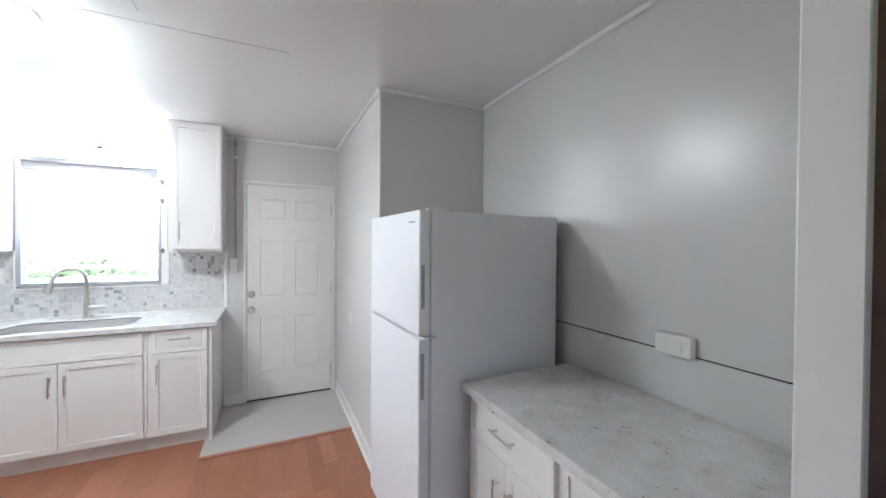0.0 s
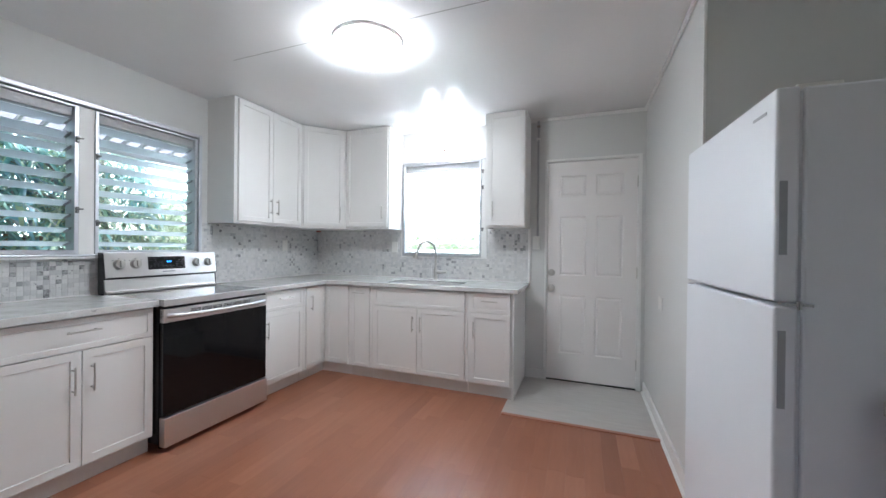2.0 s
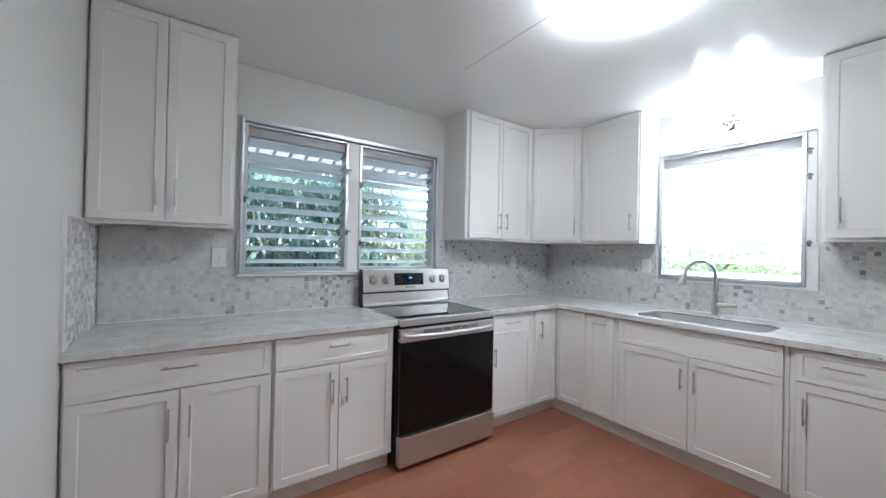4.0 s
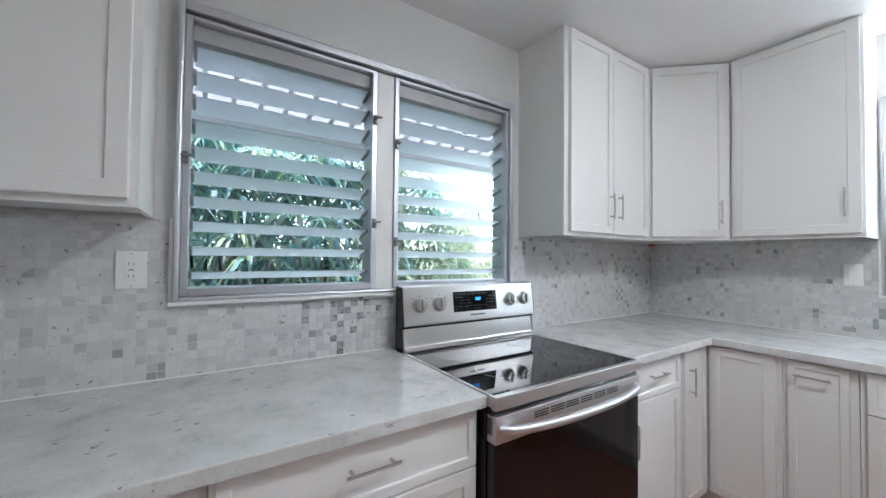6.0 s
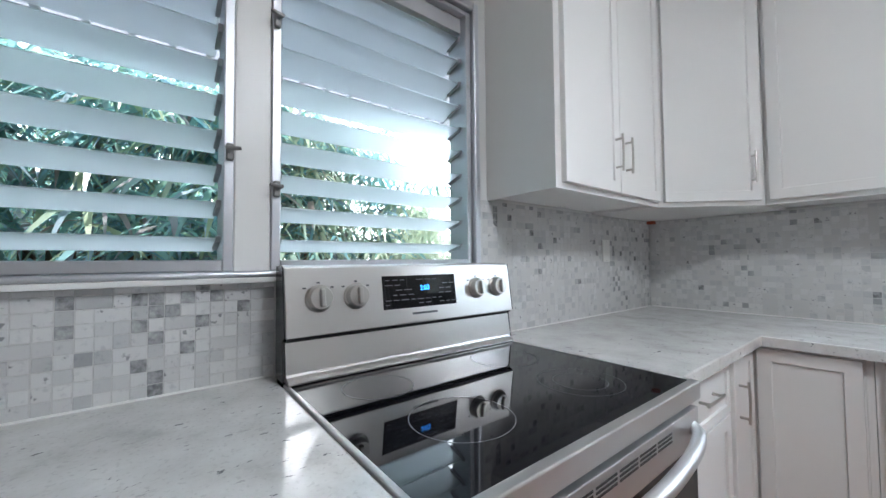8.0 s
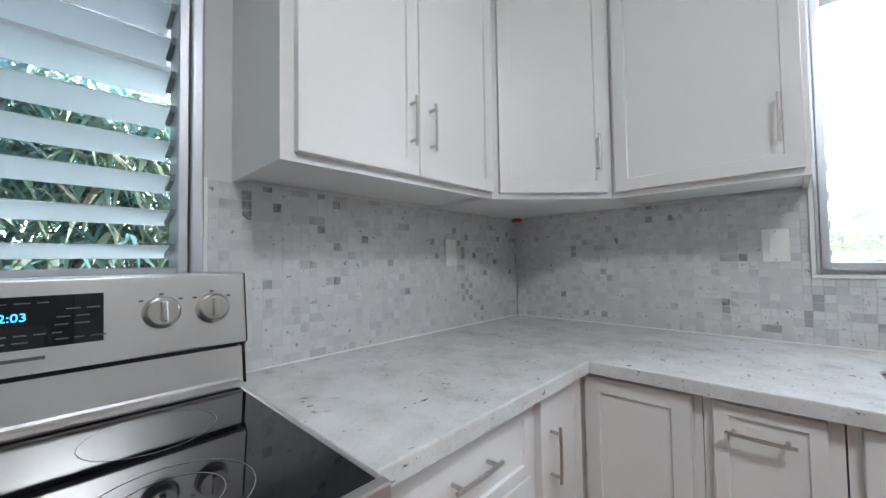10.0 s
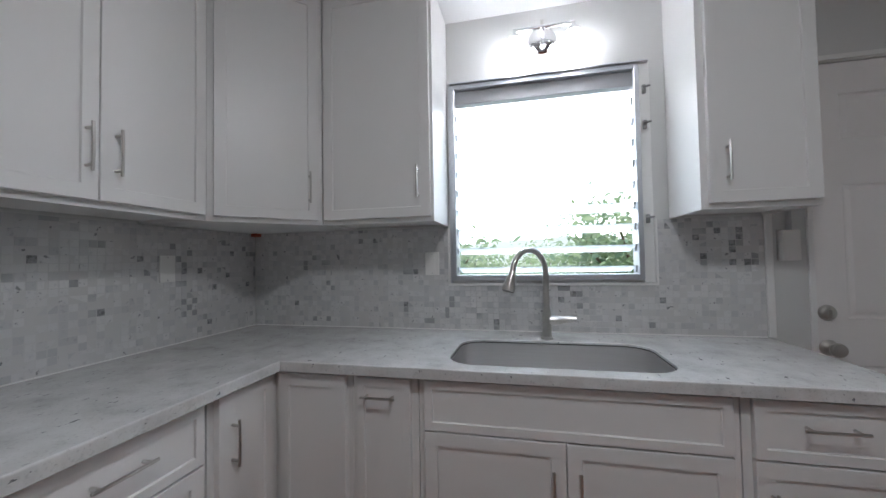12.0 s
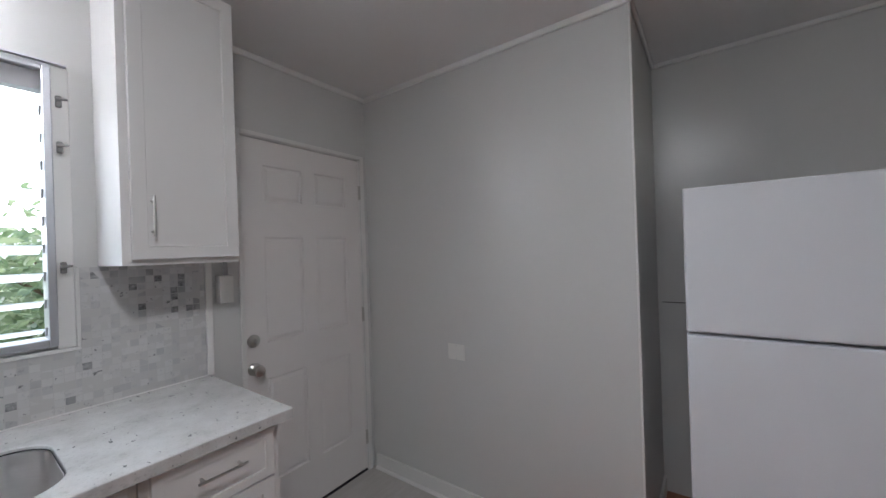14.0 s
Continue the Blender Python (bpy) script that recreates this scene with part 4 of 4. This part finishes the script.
part("back_plate", bm, CHROME, vl, "", None, True)
bm = bmesh.new()
tube(bm, [(0, -0.02, -0.005), (0, -0.06, -0.005), (0, -0.088, 0.005), (0, -0.09, 0.020)], 0.007, 10)
part("arm", bm, CHROME, vl, "", None, True)
bm = bmesh.new()
box(bm, -0.138, 0.138, -0.098, -0.084, 0.014, 0.027)
bevel(bm, 0.002, 1)
part("bar", bm, CHROME, vl)
bm = bmesh.new()
tube(bm, [(0, -0.020, 0.000), (0, -0.045, -0.004), (0, -0.048, -0.040), (0, -0.048, -0.056)], [0.010, 0.012, 0.014, 0.006], 12)
part("finial", bm, CHROME, vl, "", None, True)
for s in (-1, 1):
    bm = bmesh.new()
    lathe(bm, [(0, 0.020), (0.010, 0.020), (0.012, 0.0), (0.024, -0.006), (0.034, -0.020), (0.034, -0.026), (0, -0.026)], 20, Matrix.Translation((s * 0.130, -0.091, 0)))
    part("socket_cup", bm, CHROME, vl, "", None, True)
    bm = bmesh.new()
    lathe(bm, [(0, -0.026), (0.030, -0.027), (0.036, -0.045), (0.044, -0.080), (0.052, -0.104), (0.046, -0.102), (0, -0.098)], 24, Matrix.Translation((s * 0.130, -0.091, 0)))
    part("glass_shade", bm, SHADE, vl, "glowing white glass shade", None, True)
bm = bmesh.new()
tube(bm, [(-0.325, NORTH - 0.012, 2.350), (-0.325, NORTH - 0.012, 2.40)], 0.008, 10)
part("stub", bm, NICKEL, None, "short pipe stub over the wall lamp", None, True, category="pipe")

# ---- louvre windows ----
# window frame: x along the wall to the right as seen from inside, y outward, z up; the inner wall face at y = 0


def louvre_unit(parent, x0, x1, z0, z1, head, n, a, b, w=0.105, tilt=75, cl=0.7, cw=0.006, cm=None):
    """One jalousie: aluminium frame, side channels with clips, and n frosted slats, inner edge high."""
    t = 0.022
    fr_ = bmesh.new()
    box(fr_, x0, x0 + t, -0.028, 0.07, z0, z1)
    box(fr_, x1 - t, x1, -0.028, 0.07, z0, z1)
    box(fr_, x0 + t, x1 - t, -0.028, 0.07, z0, z0 + 0.026)
    box(fr_, x0 + t, x1 - t, -0.028, 0.07, z1 - 0.014, z1)
    bevel(fr_, 0.0025, 1)
    frame_ = part("window_frame", fr_, ALU, parent, "dull aluminium frame")
    bx("head_panel", (x0 + t, x1 - t, 0.0, 0.05, z1 - head, z1 - 0.014), ALUP, parent, 0.002, "grey painted head panel")
    pitch = (b - a) / n
    s, c = math.sin(radians(tilt)) * w, math.cos(radians(tilt)) * w
    gx0, gx1 = x0 + t + 0.004, x1 - t - 0.004
    for k in range(n):
        zc = a + pitch * (k + 0.5)
        bm = bmesh.new()
        th = 0.0028
        pts = [(0.006, zc + c / 2), (0.006 + s, zc - c / 2), (0.006 + s + 0.001, zc - c / 2 + th), (0.007, zc + c / 2 + th)]
        prism(bm, pts, gx0, gx1, "x")
        part("slat", bm, FROST, parent, "frosted glass louvre slat")
        for xa, xb in ((x0 + t, gx0 + cw), (gx1 - cw, x1 - t)):
            bm = bmesh.new()
            prism(bm, [(0.0, zc + c / 2 + 0.006), (0.010, zc + c / 2 - 0.008), (s * cl, zc - c / 2 + 0.002), (s * cl, zc - c / 2 + 0.010), (0.008, zc + c / 2 + 0.007)], xa, xb, "x")
            part("slat_clip", bm, cm or GREYP, parent, "grey metal clip")
    return frame_


def crank(parent, x, z, s=1):
    bm = bmesh.new()
    box(bm, x - 0.008, x + 0.008, -0.042, -0.028, z - 0.020, z + 0.020)
    bevel(bm, 0.003, 1)
    tube(bm, [(x, -0.040, z), (x - s * 0.008, -0.052, z + 0.004), (x + s * 0.020, -0.058, z + 0.006)], [0.006, 0.006, 0.004], 8)
    part("latch", bm, LATCHM, parent, "worn metal latch", None, True)


w1 = tagged(new("window_1"), "wide two-part louvre window with frosted glass slats", "window", kind="structure")
w1.matrix_basis = pose(WEST, 0, 0, 0, 0, 90)
louvre_unit(w1, 0.668, 1.342, 1.168, 2.098, 0.070, 10, 1.188, 2.040)
louvre_unit(w1, 1.424, 2.098, 1.168, 2.098, 0.070, 10, 1.188, 2.040)
bm = bmesh.new()
box(bm, 1.3425, 1.4235, -0.022, 0.08, 1.166, 2.099)
bevel(bm, 0.003, 1)
part("mullion", bm, TRIM, w1, "white painted post")
for dims in ((0.650, 0.667, -0.044, 0.0, 1.153, 2.136), (2.100, 2.127, -0.044, 0.0, 1.153, 2.136), (0.667, 2.100, -0.044, 0.0, 1.153, 1.167), (0.667, 2.100, -0.044, 0.0, 2.104, 2.136)):
    bx("surround", dims, ALU, w1, 0.006, "dull aluminium surround", seg=3)
for dims in ((0.640, 2.138, -0.040, 0.0, 1.140, 1.1525), (0.640, 0.6495, -0.030, 0.0, 1.1525, 1.420), (2.1275, 2.138, -0.030, 0.0, 1.1525, 1.420)):
    bx("window_trim", dims, TRIM, w1, 0.002, "white painted edge strip")
crank(w1, 1.332, 1.885)
crank(w1, 1.332, 1.445)
crank(w1, 1.434, 1.800, -1)
crank(w1, 1.434, 1.370, -1)
crank(w1, 0.676, 1.62)

w2 = tagged(new("window_2"), "louvre window over the sink with frosted slats", "window", kind="structure")
w2.matrix_basis = pose(0, NORTH, 0)
louvre_unit(w2, -0.783, 0.088, 1.150, 2.118, 0.080, 9, 1.148, 2.014, cl=0.16, cw=0.001, cm=ALUP)
bx("surround", (-0.793, -0.7835, -0.022, 0.0, 1.137, 2.119), ALU, w2, 0.002, "dull aluminium surround")
bx("surround", (-0.793, 0.088, -0.022, 0.0, 2.119, 2.130), ALU, w2, 0.002, "dull aluminium surround")
bx("casing", (0.0885, 0.133, -0.014, 0.0, 1.137, 2.130), TRIM, w2, 0.002, "white painted board beside the louvres")
for dims in ((-0.806, 0.145, -0.020, 0.0, 1.124, 1.1365), (-0.806, -0.7935, -0.020, 0.0, 1.1365, 1.420), (0.1335, 0.145, -0.020, 0.0, 1.1365, 1.420)):
    bx("window_trim", dims, TRIM, w2, 0.002, "white painted edge strip")
bx("drip_strip", (-0.785, 0.128, -0.034, 0.0, 2.1305, 2.137), ALU, w2, 0.001, "thin dark metal strip")
crank(w2, 0.104, 1.84)
crank(w2, 0.104, 1.42)
crank(w2, 0.104, 2.00)

# ---- outside ----
GZ = -0.45
bx("ground", (-60, 60, -60, 60, GZ - 0.2, GZ), GRASS, None, 0, "lawn around the house", "structure")
bx("outside_foundation", (WEST - 0.1, EAST + 0.1, -3.1, 3.7, GZ, -0.12), STUCCO, None, 0, "house foundation", "structure")
ev = thing("eave", pose(0, 0, 0), "pale blue-white roof eave with rafters outside the window", "eave")
bm = bmesh.new()
prism(bm, [(WEST - 0.10, 2.40), (WEST - 0.92, 2.09), (WEST - 0.92, 2.094), (WEST - 0.10, 2.404)], -1.0, 4.6)
part("roofing_sheet", bm, ROOFING, ev, "pale translucent sheet")
bx("fascia", (WEST - 0.93, WEST - 0.89, -1.0, 4.6, 2.035, 2.082), EAVEM, ev)
for i in range(43):
    y = -0.98 + i * 0.13
    bm = bmesh.new()
    prism(bm, [(WEST - 0.10, 2.372), (WEST - 0.89, 2.072), (WEST - 0.89, 2.098), (WEST - 0.10, 2.398)], y, y + 0.022)
    part("batten", bm, EAVEM, ev)
bx("roof", (WEST - 0.1, EAST + 0.9, -3.9, 3.78, 2.72, 2.78), EAVEM, None, 0, "flat roof over the house", "structure")


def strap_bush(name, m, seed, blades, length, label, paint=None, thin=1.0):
    """Rosettes of long arching blades."""
    rng = random.Random(seed)
    verts, faces = [], []
    for _ in range(blades // 18):
        bxx, byy, bz = rng.gauss(0, 0.17), rng.gauss(0, 0.24), rng.uniform(0.15, 2.6)
        lean = rng.uniform(0, 2 * math.pi)
        for kk in range(11):
            a = lean + kk * 2.399 + rng.uniform(-0.2, 0.2)
            l = length * rng.uniform(0.65, 1.1)
            w = rng.uniform(0.009, 0.021) * thin
            rise = rng.uniform(-0.1, 0.9)
            d = Vector((math.cos(a), math.sin(a), 0))
            sd = Vector((-d.y, d.x, rng.uniform(-0.5, 0.5))).normalized()
            p0 = Vector((bxx, byy, bz + rng.uniform(-0.04, 0.04)))
            k0 = len(verts)
            n = 4
            for i in range(n + 1):
                u = i / n
                c = p0 + d * (l * u * 0.85) + Vector((0, 0, l * (rise * u - (rise + 0.5) * u * u)))
                ww = w * (math.sin(math.pi * min(1, 0.12 + u * 0.88)) + 0.04)
                verts += [tuple(c - sd * ww), tuple(c + sd * ww)]
            for i in range(n):
                q = k0 + i * 2
                faces.append((q, q + 1, q + 3, q + 2))
    me = bpy.data.meshes.new(name)
    me.from_pydata(verts, [], faces)
    me.materials.append(paint or BLADE)
    b = thing(name, m, label, "shrub", "shrubs outside the window")
    lf = new("leaves", me)
    lf.parent = b
    lf["kind"] = "stuff"
    for i in range(3):
        bm = bmesh.new()
        tube(bm, [((i - 1) * 0.12, 0.1 * (i - 1), 0), ((i - 1) * 0.14, 0.1, 0.8), ((i - 1) * 0.10, 0.06, 1.6)], [0.03, 0.022, 0.012], 8)
        part("stem", bm, BARK, b)
    return b


def leaf_tree(name, m, seed, leaves, height, spread, label):
    rng = random.Random(seed)
    t = thing(name, m, label, "tree", "trees outside")
    bm = bmesh.new()
    tube(bm, [(0, 0, 0), (0.03, 0.02, height * 0.35), (-0.02, 0.05, height * 0.6)], [0.09, 0.07, 0.05], 10)
    part("trunk", bm, BARK, t)
    tips = []
    bm = bmesh.new()
    for i in range(11):
        a = rng.uniform(0, 2 * math.pi)
        z0 = height * rng.uniform(0.3, 0.6)
        e_ = Vector((math.cos(a) * spread * rng.uniform(0.5, 1), math.sin(a) * spread * rng.uniform(0.5, 1), height * rng.uniform(0.45, 0.95)))
        tube(bm, [(0, 0.03, z0), tuple(e_ * 0.55 + Vector((0, 0, z0 * 0.45))), tuple(e_)], [0.035, 0.022, 0.008], 6)
        tips += [e_, e_ * 0.7 + Vector((0, 0, z0 * 0.3))]
    part("limbs", bm, BARK, t)
    verts, faces = [], []
    for _ in range(leaves):
        c = rng.choice(tips) + Vector((rng.gauss(0, 0.16), rng.gauss(0, 0.16), rng.gauss(0, 0.14))) * spread
        q = Euler((rng.uniform(-0.9, 0.9), rng.uniform(-0.9, 0.9), rng.uniform(0, 6.28))).to_matrix()
        s = rng.uniform(0.025, 0.065)
        k = len(verts)
        for p in ((-1, 0, 0), (-0.3, 0.42, 0.08), (0.45, 0.36, 0.04), (1.1, 0, -0.1), (0.45, -0.36, 0.04), (-0.3, -0.42, 0.08)):
            verts.append(tuple(c + q @ (Vector(p) * s)))
        faces.append(tuple(range(k, k + 6)))
    me = bpy.data.meshes.new("crown")
    me.from_pydata(verts, [], faces)
    me.materials.append(LEAF)
    cr = new("crown", me)
    cr.parent = t
    cr["kind"] = "stuff"
    return t


bx("garden_wall", (-6.4, -6.2, -6.0, 2.2, GZ, 1.35), GARDEN, None, 0.01, "plain rendered garden wall", "structure")
_rng = random.Random(8)
protos = [strap_bush("shrub", pose(-3.5, 0.4, GZ), 11, 1150, 0.38, "dense shrub of long narrow arching leaves"), strap_bush("shrub", pose(-3.4, 1.3, GZ), 12, 1150, 0.46, "dense shrub of long narrow arching leaves")]
# thin-leaved shrub whose washed-out look is put into its leaf colour
airy = strap_bush("shrub", pose(-3.7, 2.2, GZ), 15, 2700, 0.36, "airy shrub of narrow leaves, colour paled to stand in for glare", WASHED, 0.75)
for i in range(21):
    row = i % 2
    copy_thing(protos[i % 2], pose(-3.50 - row * 0.4 - _rng.uniform(0, 0.2), -1.7 + i * 0.21 + _rng.uniform(-0.08, 0.08), GZ, 0, 0, _rng.uniform(0, 360)) @ Matrix.Diagonal((1, 1, 1.12 if i < 16 else 1.12 - 0.02 * (i - 15), 1)))
for i in range(8):
    copy_thing(protos[i % 2], pose(-4.7 - _rng.uniform(0, 0.3), -2.9 + i * 0.5, GZ, 0, 0, _rng.uniform(0, 360)) @ Matrix.Diagonal((1.1, 1.1, 1.1, 1)))
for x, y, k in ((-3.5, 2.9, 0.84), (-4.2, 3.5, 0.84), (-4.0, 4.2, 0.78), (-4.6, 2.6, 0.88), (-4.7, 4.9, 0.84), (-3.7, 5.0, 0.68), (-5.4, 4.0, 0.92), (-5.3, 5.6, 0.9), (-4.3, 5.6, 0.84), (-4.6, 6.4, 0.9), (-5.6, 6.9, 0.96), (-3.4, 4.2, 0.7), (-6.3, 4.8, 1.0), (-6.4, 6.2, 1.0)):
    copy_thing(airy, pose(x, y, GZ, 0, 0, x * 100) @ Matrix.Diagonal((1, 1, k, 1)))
tree = leaf_tree("tree", pose(-7.2, 0.9, GZ), 3, 5200, 3.6, 1.7, "leafy green tree behind the shrubs")
for x, y in ((-7.4, -0.6), (-7.0, -2.2)):
    copy_thing(tree, pose(x, y, GZ, 0, 0, x * 40))
low = leaf_tree("tree", pose(0.95, 6.4, GZ), 5, 5200, 2.2, 1.3, "low leafy green tree outside the sink window")
for x, y, r_ in ((-2.2, 6.7, 100), (-0.5, 8.6, 200), (2.4, 7.2, 300), (0.1, 7.6, 155), (-1.1, 6.7, 250), (-3.6, 7.4, 40), (1.6, 8.6, 77), (0.35, 6.3, 210), (1.3, 5.6, 130)):
    copy_thing(low, pose(x, y, GZ - 0.35, 0, 0, r_))
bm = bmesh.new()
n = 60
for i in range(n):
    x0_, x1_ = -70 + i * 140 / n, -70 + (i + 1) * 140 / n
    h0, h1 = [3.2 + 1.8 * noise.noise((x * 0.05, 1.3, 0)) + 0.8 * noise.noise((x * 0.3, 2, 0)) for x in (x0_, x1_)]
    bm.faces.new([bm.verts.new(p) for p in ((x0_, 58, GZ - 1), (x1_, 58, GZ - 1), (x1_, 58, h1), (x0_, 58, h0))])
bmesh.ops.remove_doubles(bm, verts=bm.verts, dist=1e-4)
part("backdrop", bm, HILLM, None, "far hillside with haze painted into its pale colour", kind="structure")

# curved glowing sheet added beyond the hill to brighten the louvre windows
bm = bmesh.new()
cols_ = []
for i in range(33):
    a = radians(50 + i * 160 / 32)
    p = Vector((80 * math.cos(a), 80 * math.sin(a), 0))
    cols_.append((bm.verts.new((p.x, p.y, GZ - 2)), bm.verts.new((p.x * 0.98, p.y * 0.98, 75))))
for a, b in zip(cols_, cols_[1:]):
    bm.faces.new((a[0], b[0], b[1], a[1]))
part("backdrop", bm, SKY_GLOW, None, "added glowing backdrop in place of bright low sky", kind="structure")

# ---- floor planks ----
fl = tagged(new("floor"), "reddish brown wood laminate floor", "floor", kind="structure")
PW = 0.097
_rng = random.Random(21)
cache = {}


def plank_mesh(l, w):
    key = (round(l, 2), round(w, 3))
    if key not in cache:
        bm = bmesh.new()
        box(bm, 0.0001, w - 0.0001, 0.0001, key[0] - 0.0001, -0.010, 0.0)
        bevel(bm, 0.00025, 1, [e for e in bm.edges if all(v.co.z > -0.001 for v in e.verts)])
        cache[key] = mesh_of("plank", bm, PLANK)
    return cache[key]


def lay(x, w, y, end, shortest, longest):
    while y < end - 0.02:
        y1 = min(round(y + _rng.uniform(shortest, longest), 2), end)
        if end - y1 < 0.12:
            y1 = end
        p = new("plank", plank_mesh(y1 - y, w))
        p.parent = fl
        p.location = (x, y, 0)
        y = y1


x = -1.552
while x < EAST - 0.01:
    w = min(PW, EAST - x)
    lay(x, w, 0.0, 2.70 if 0.47 < x < 1.56 else (1.98 if x > 1.56 else NORTH), 0.34, 0.86)
    x += PW
x = WEST
while x < EAST - 0.01:
    lay(x, min(PW * 2, EAST - x), -3.0, 0.0, 1.2, 1.9)
    x += PW * 2

# ---- mosaic backsplash ----
P = 0.0275


def tile_geo(w, h):
    g, t = 0.0008, 0.0016
    vs = [(g, 0, g), (w - g, 0, g), (w - g, 0, h - g), (g, 0, h - g)]
    b = 0.0005
    vs += [(g + b, -t, g + b), (w - g - b, -t, g + b), (w - g - b, -t, h - g - b), (g + b, -t, h - g - b)]
    fs = [(4, 5, 6, 7), (0, 1, 5, 4), (1, 2, 6, 5), (2, 3, 7, 6), (3, 0, 4, 7)]
    return vs, fs


tile_cache = {}


def tile_mesh(w, h, dark=False):
    key = (round(w, 4), round(h, 4), dark)
    if key not in tile_cache:
        vs, fs = tile_geo(w, h)
        me = bpy.data.meshes.new("tile")
        me.from_pydata(vs, [], fs)
        me.materials.append(TILE_D if dark else TILE_O)
        tile_cache[key] = me
    return tile_cache[key]


def mosaic(name, m, rects, near, seed, clusters=()):
    """Backing board with square marble pieces; rects and near (x0, x1, z0, z1) in the board's frame."""
    rng = random.Random(seed)
    bs = tagged(new(name), "glossy white and grey marble mosaic backsplash", "backsplash", kind="structure")
    bs.matrix_basis = m
    verts, faces, slots, count = [], [], [], 0
    bm = bmesh.new()
    for x0, x1, z0, z1 in rects:
        box(bm, x0, x1, -0.0090, -0.0005, z0, z1)
    part("grout_bed", bm, GROUT, bs)
    for x0, x1, z0, z1 in rects:
        z = z0
        while z < z1 - 0.004:
            h = min(P, z1 - z)
            xx = x0
            while xx < x1 - 0.004:
                w = min(P * rng.choice((1, 1, 1, 1, 1, 1, 1, 2)), x1 - xx)
                j = rng.uniform(-0.0005, 0.0006)
                dark = False
                for cx_, cz_, rx_, rz_, pr in clusters:
                    q = ((xx - cx_) / rx_) ** 2 + ((z - cz_) / rz_) ** 2
                    dark = dark or rng.random() < pr * math.exp(-q)
                dark = dark and w <= P
                if near[0] <= xx <= near[1] and near[2] <= z <= near[3] and count < 300:
                    o = new("tile", tile_mesh(w, h, dark))
                    o.parent = bs
                    o.location = (xx, -0.0090 - j * 0.5, z)
                    o.rotation_euler = (rng.gauss(0, 0.004), 0, rng.gauss(0, 0.004))
                    count += 1
                else:
                    vs, fs = tile_geo(w, h)
                    k = len(verts)
                    ta, tb = rng.gauss(0, 0.007), rng.gauss(0, 0.007)
                    verts += [(vx + xx, vy - 0.0080 - j + 0.0004 + (ta * (vx - w / 2) + tb * (vz - h / 2) if vy < -0.001 else 0), vz + z) for vx, vy, vz in vs]
                    faces += [tuple(q + k for q in f) for f in fs]
                    slots += [int(dark)] * len(fs)
                xx += w
            z += P
    me = bpy.data.meshes.new("tile_field")
    me.from_pydata(verts, [], faces)
    me.materials.append(TILE_I)
    me.materials.append(TILE_D)
    me.polygons.foreach_set("material_index", slots)
    tf = new("tile_field", me)
    tf.parent = bs
    tf["kind"] = "stuff"
    return bs


Z0 = TOP + 0.001
mosaic("backsplash_west", pose(WEST, 0, 0, 0, 0, 90), [(0.012, 0.639, Z0, 1.418), (0.639, 2.127, Z0, 1.139), (2.139, 3.588, Z0, 1.418)], (0.95, 1.45, 0, 2), 1, ((1.22, 1.06, 0.16, 0.10, 0.42), (2.34, 1.36, 0.14, 0.07, 0.28), (2.9, 1.2, 0.5, 0.25, 0.035)))
mosaic("backsplash_north", pose(0, NORTH, 0), [(-1.928, -0.807, Z0, 1.418), (-0.807, 0.146, Z0, 1.1235), (0.146, 0.552, Z0, 1.418)], (-0.85, -0.10, 0, 2), 2, ((0.36, 1.32, 0.17, 0.12, 0.26), (-0.3, 1.02, 0.6, 0.10, 0.03), (-1.3, 1.25, 0.5, 0.22, 0.03)))
mosaic("backsplash_south", pose(0, 0, 0, 0, 0, 180), [(1.31, 1.928, Z0, 1.43)], (9, 9, 9, 9), 3)
for nm, dims in (("trim_tile_edge", (-1.308, -1.296, 0.0, 0.013, Z0, 1.432)), ("trim_tile_edge", (-1.928, -1.308, 0.0, 0.013, 1.4305, 1.436))):
    bx(nm, dims, TRIM, None, 0.002, "white tile edge strip", "structure")
for nm, dims in (("caulk_bead", (WEST + 0.009, WEST + 0.013, 0.014, 1.43, TOP, TOP + 0.004)), ("caulk_bead", (WEST + 0.009, WEST + 0.013, 2.194, 3.586, TOP, TOP + 0.004)), ("caulk_bead", (WEST + 0.013, 0.552, NORTH - 0.013, NORTH - 0.009, TOP, TOP + 0.004))):
    bx(nm, dims, TRIM, None, 0, "thin white caulk bead along the worktop", "structure")
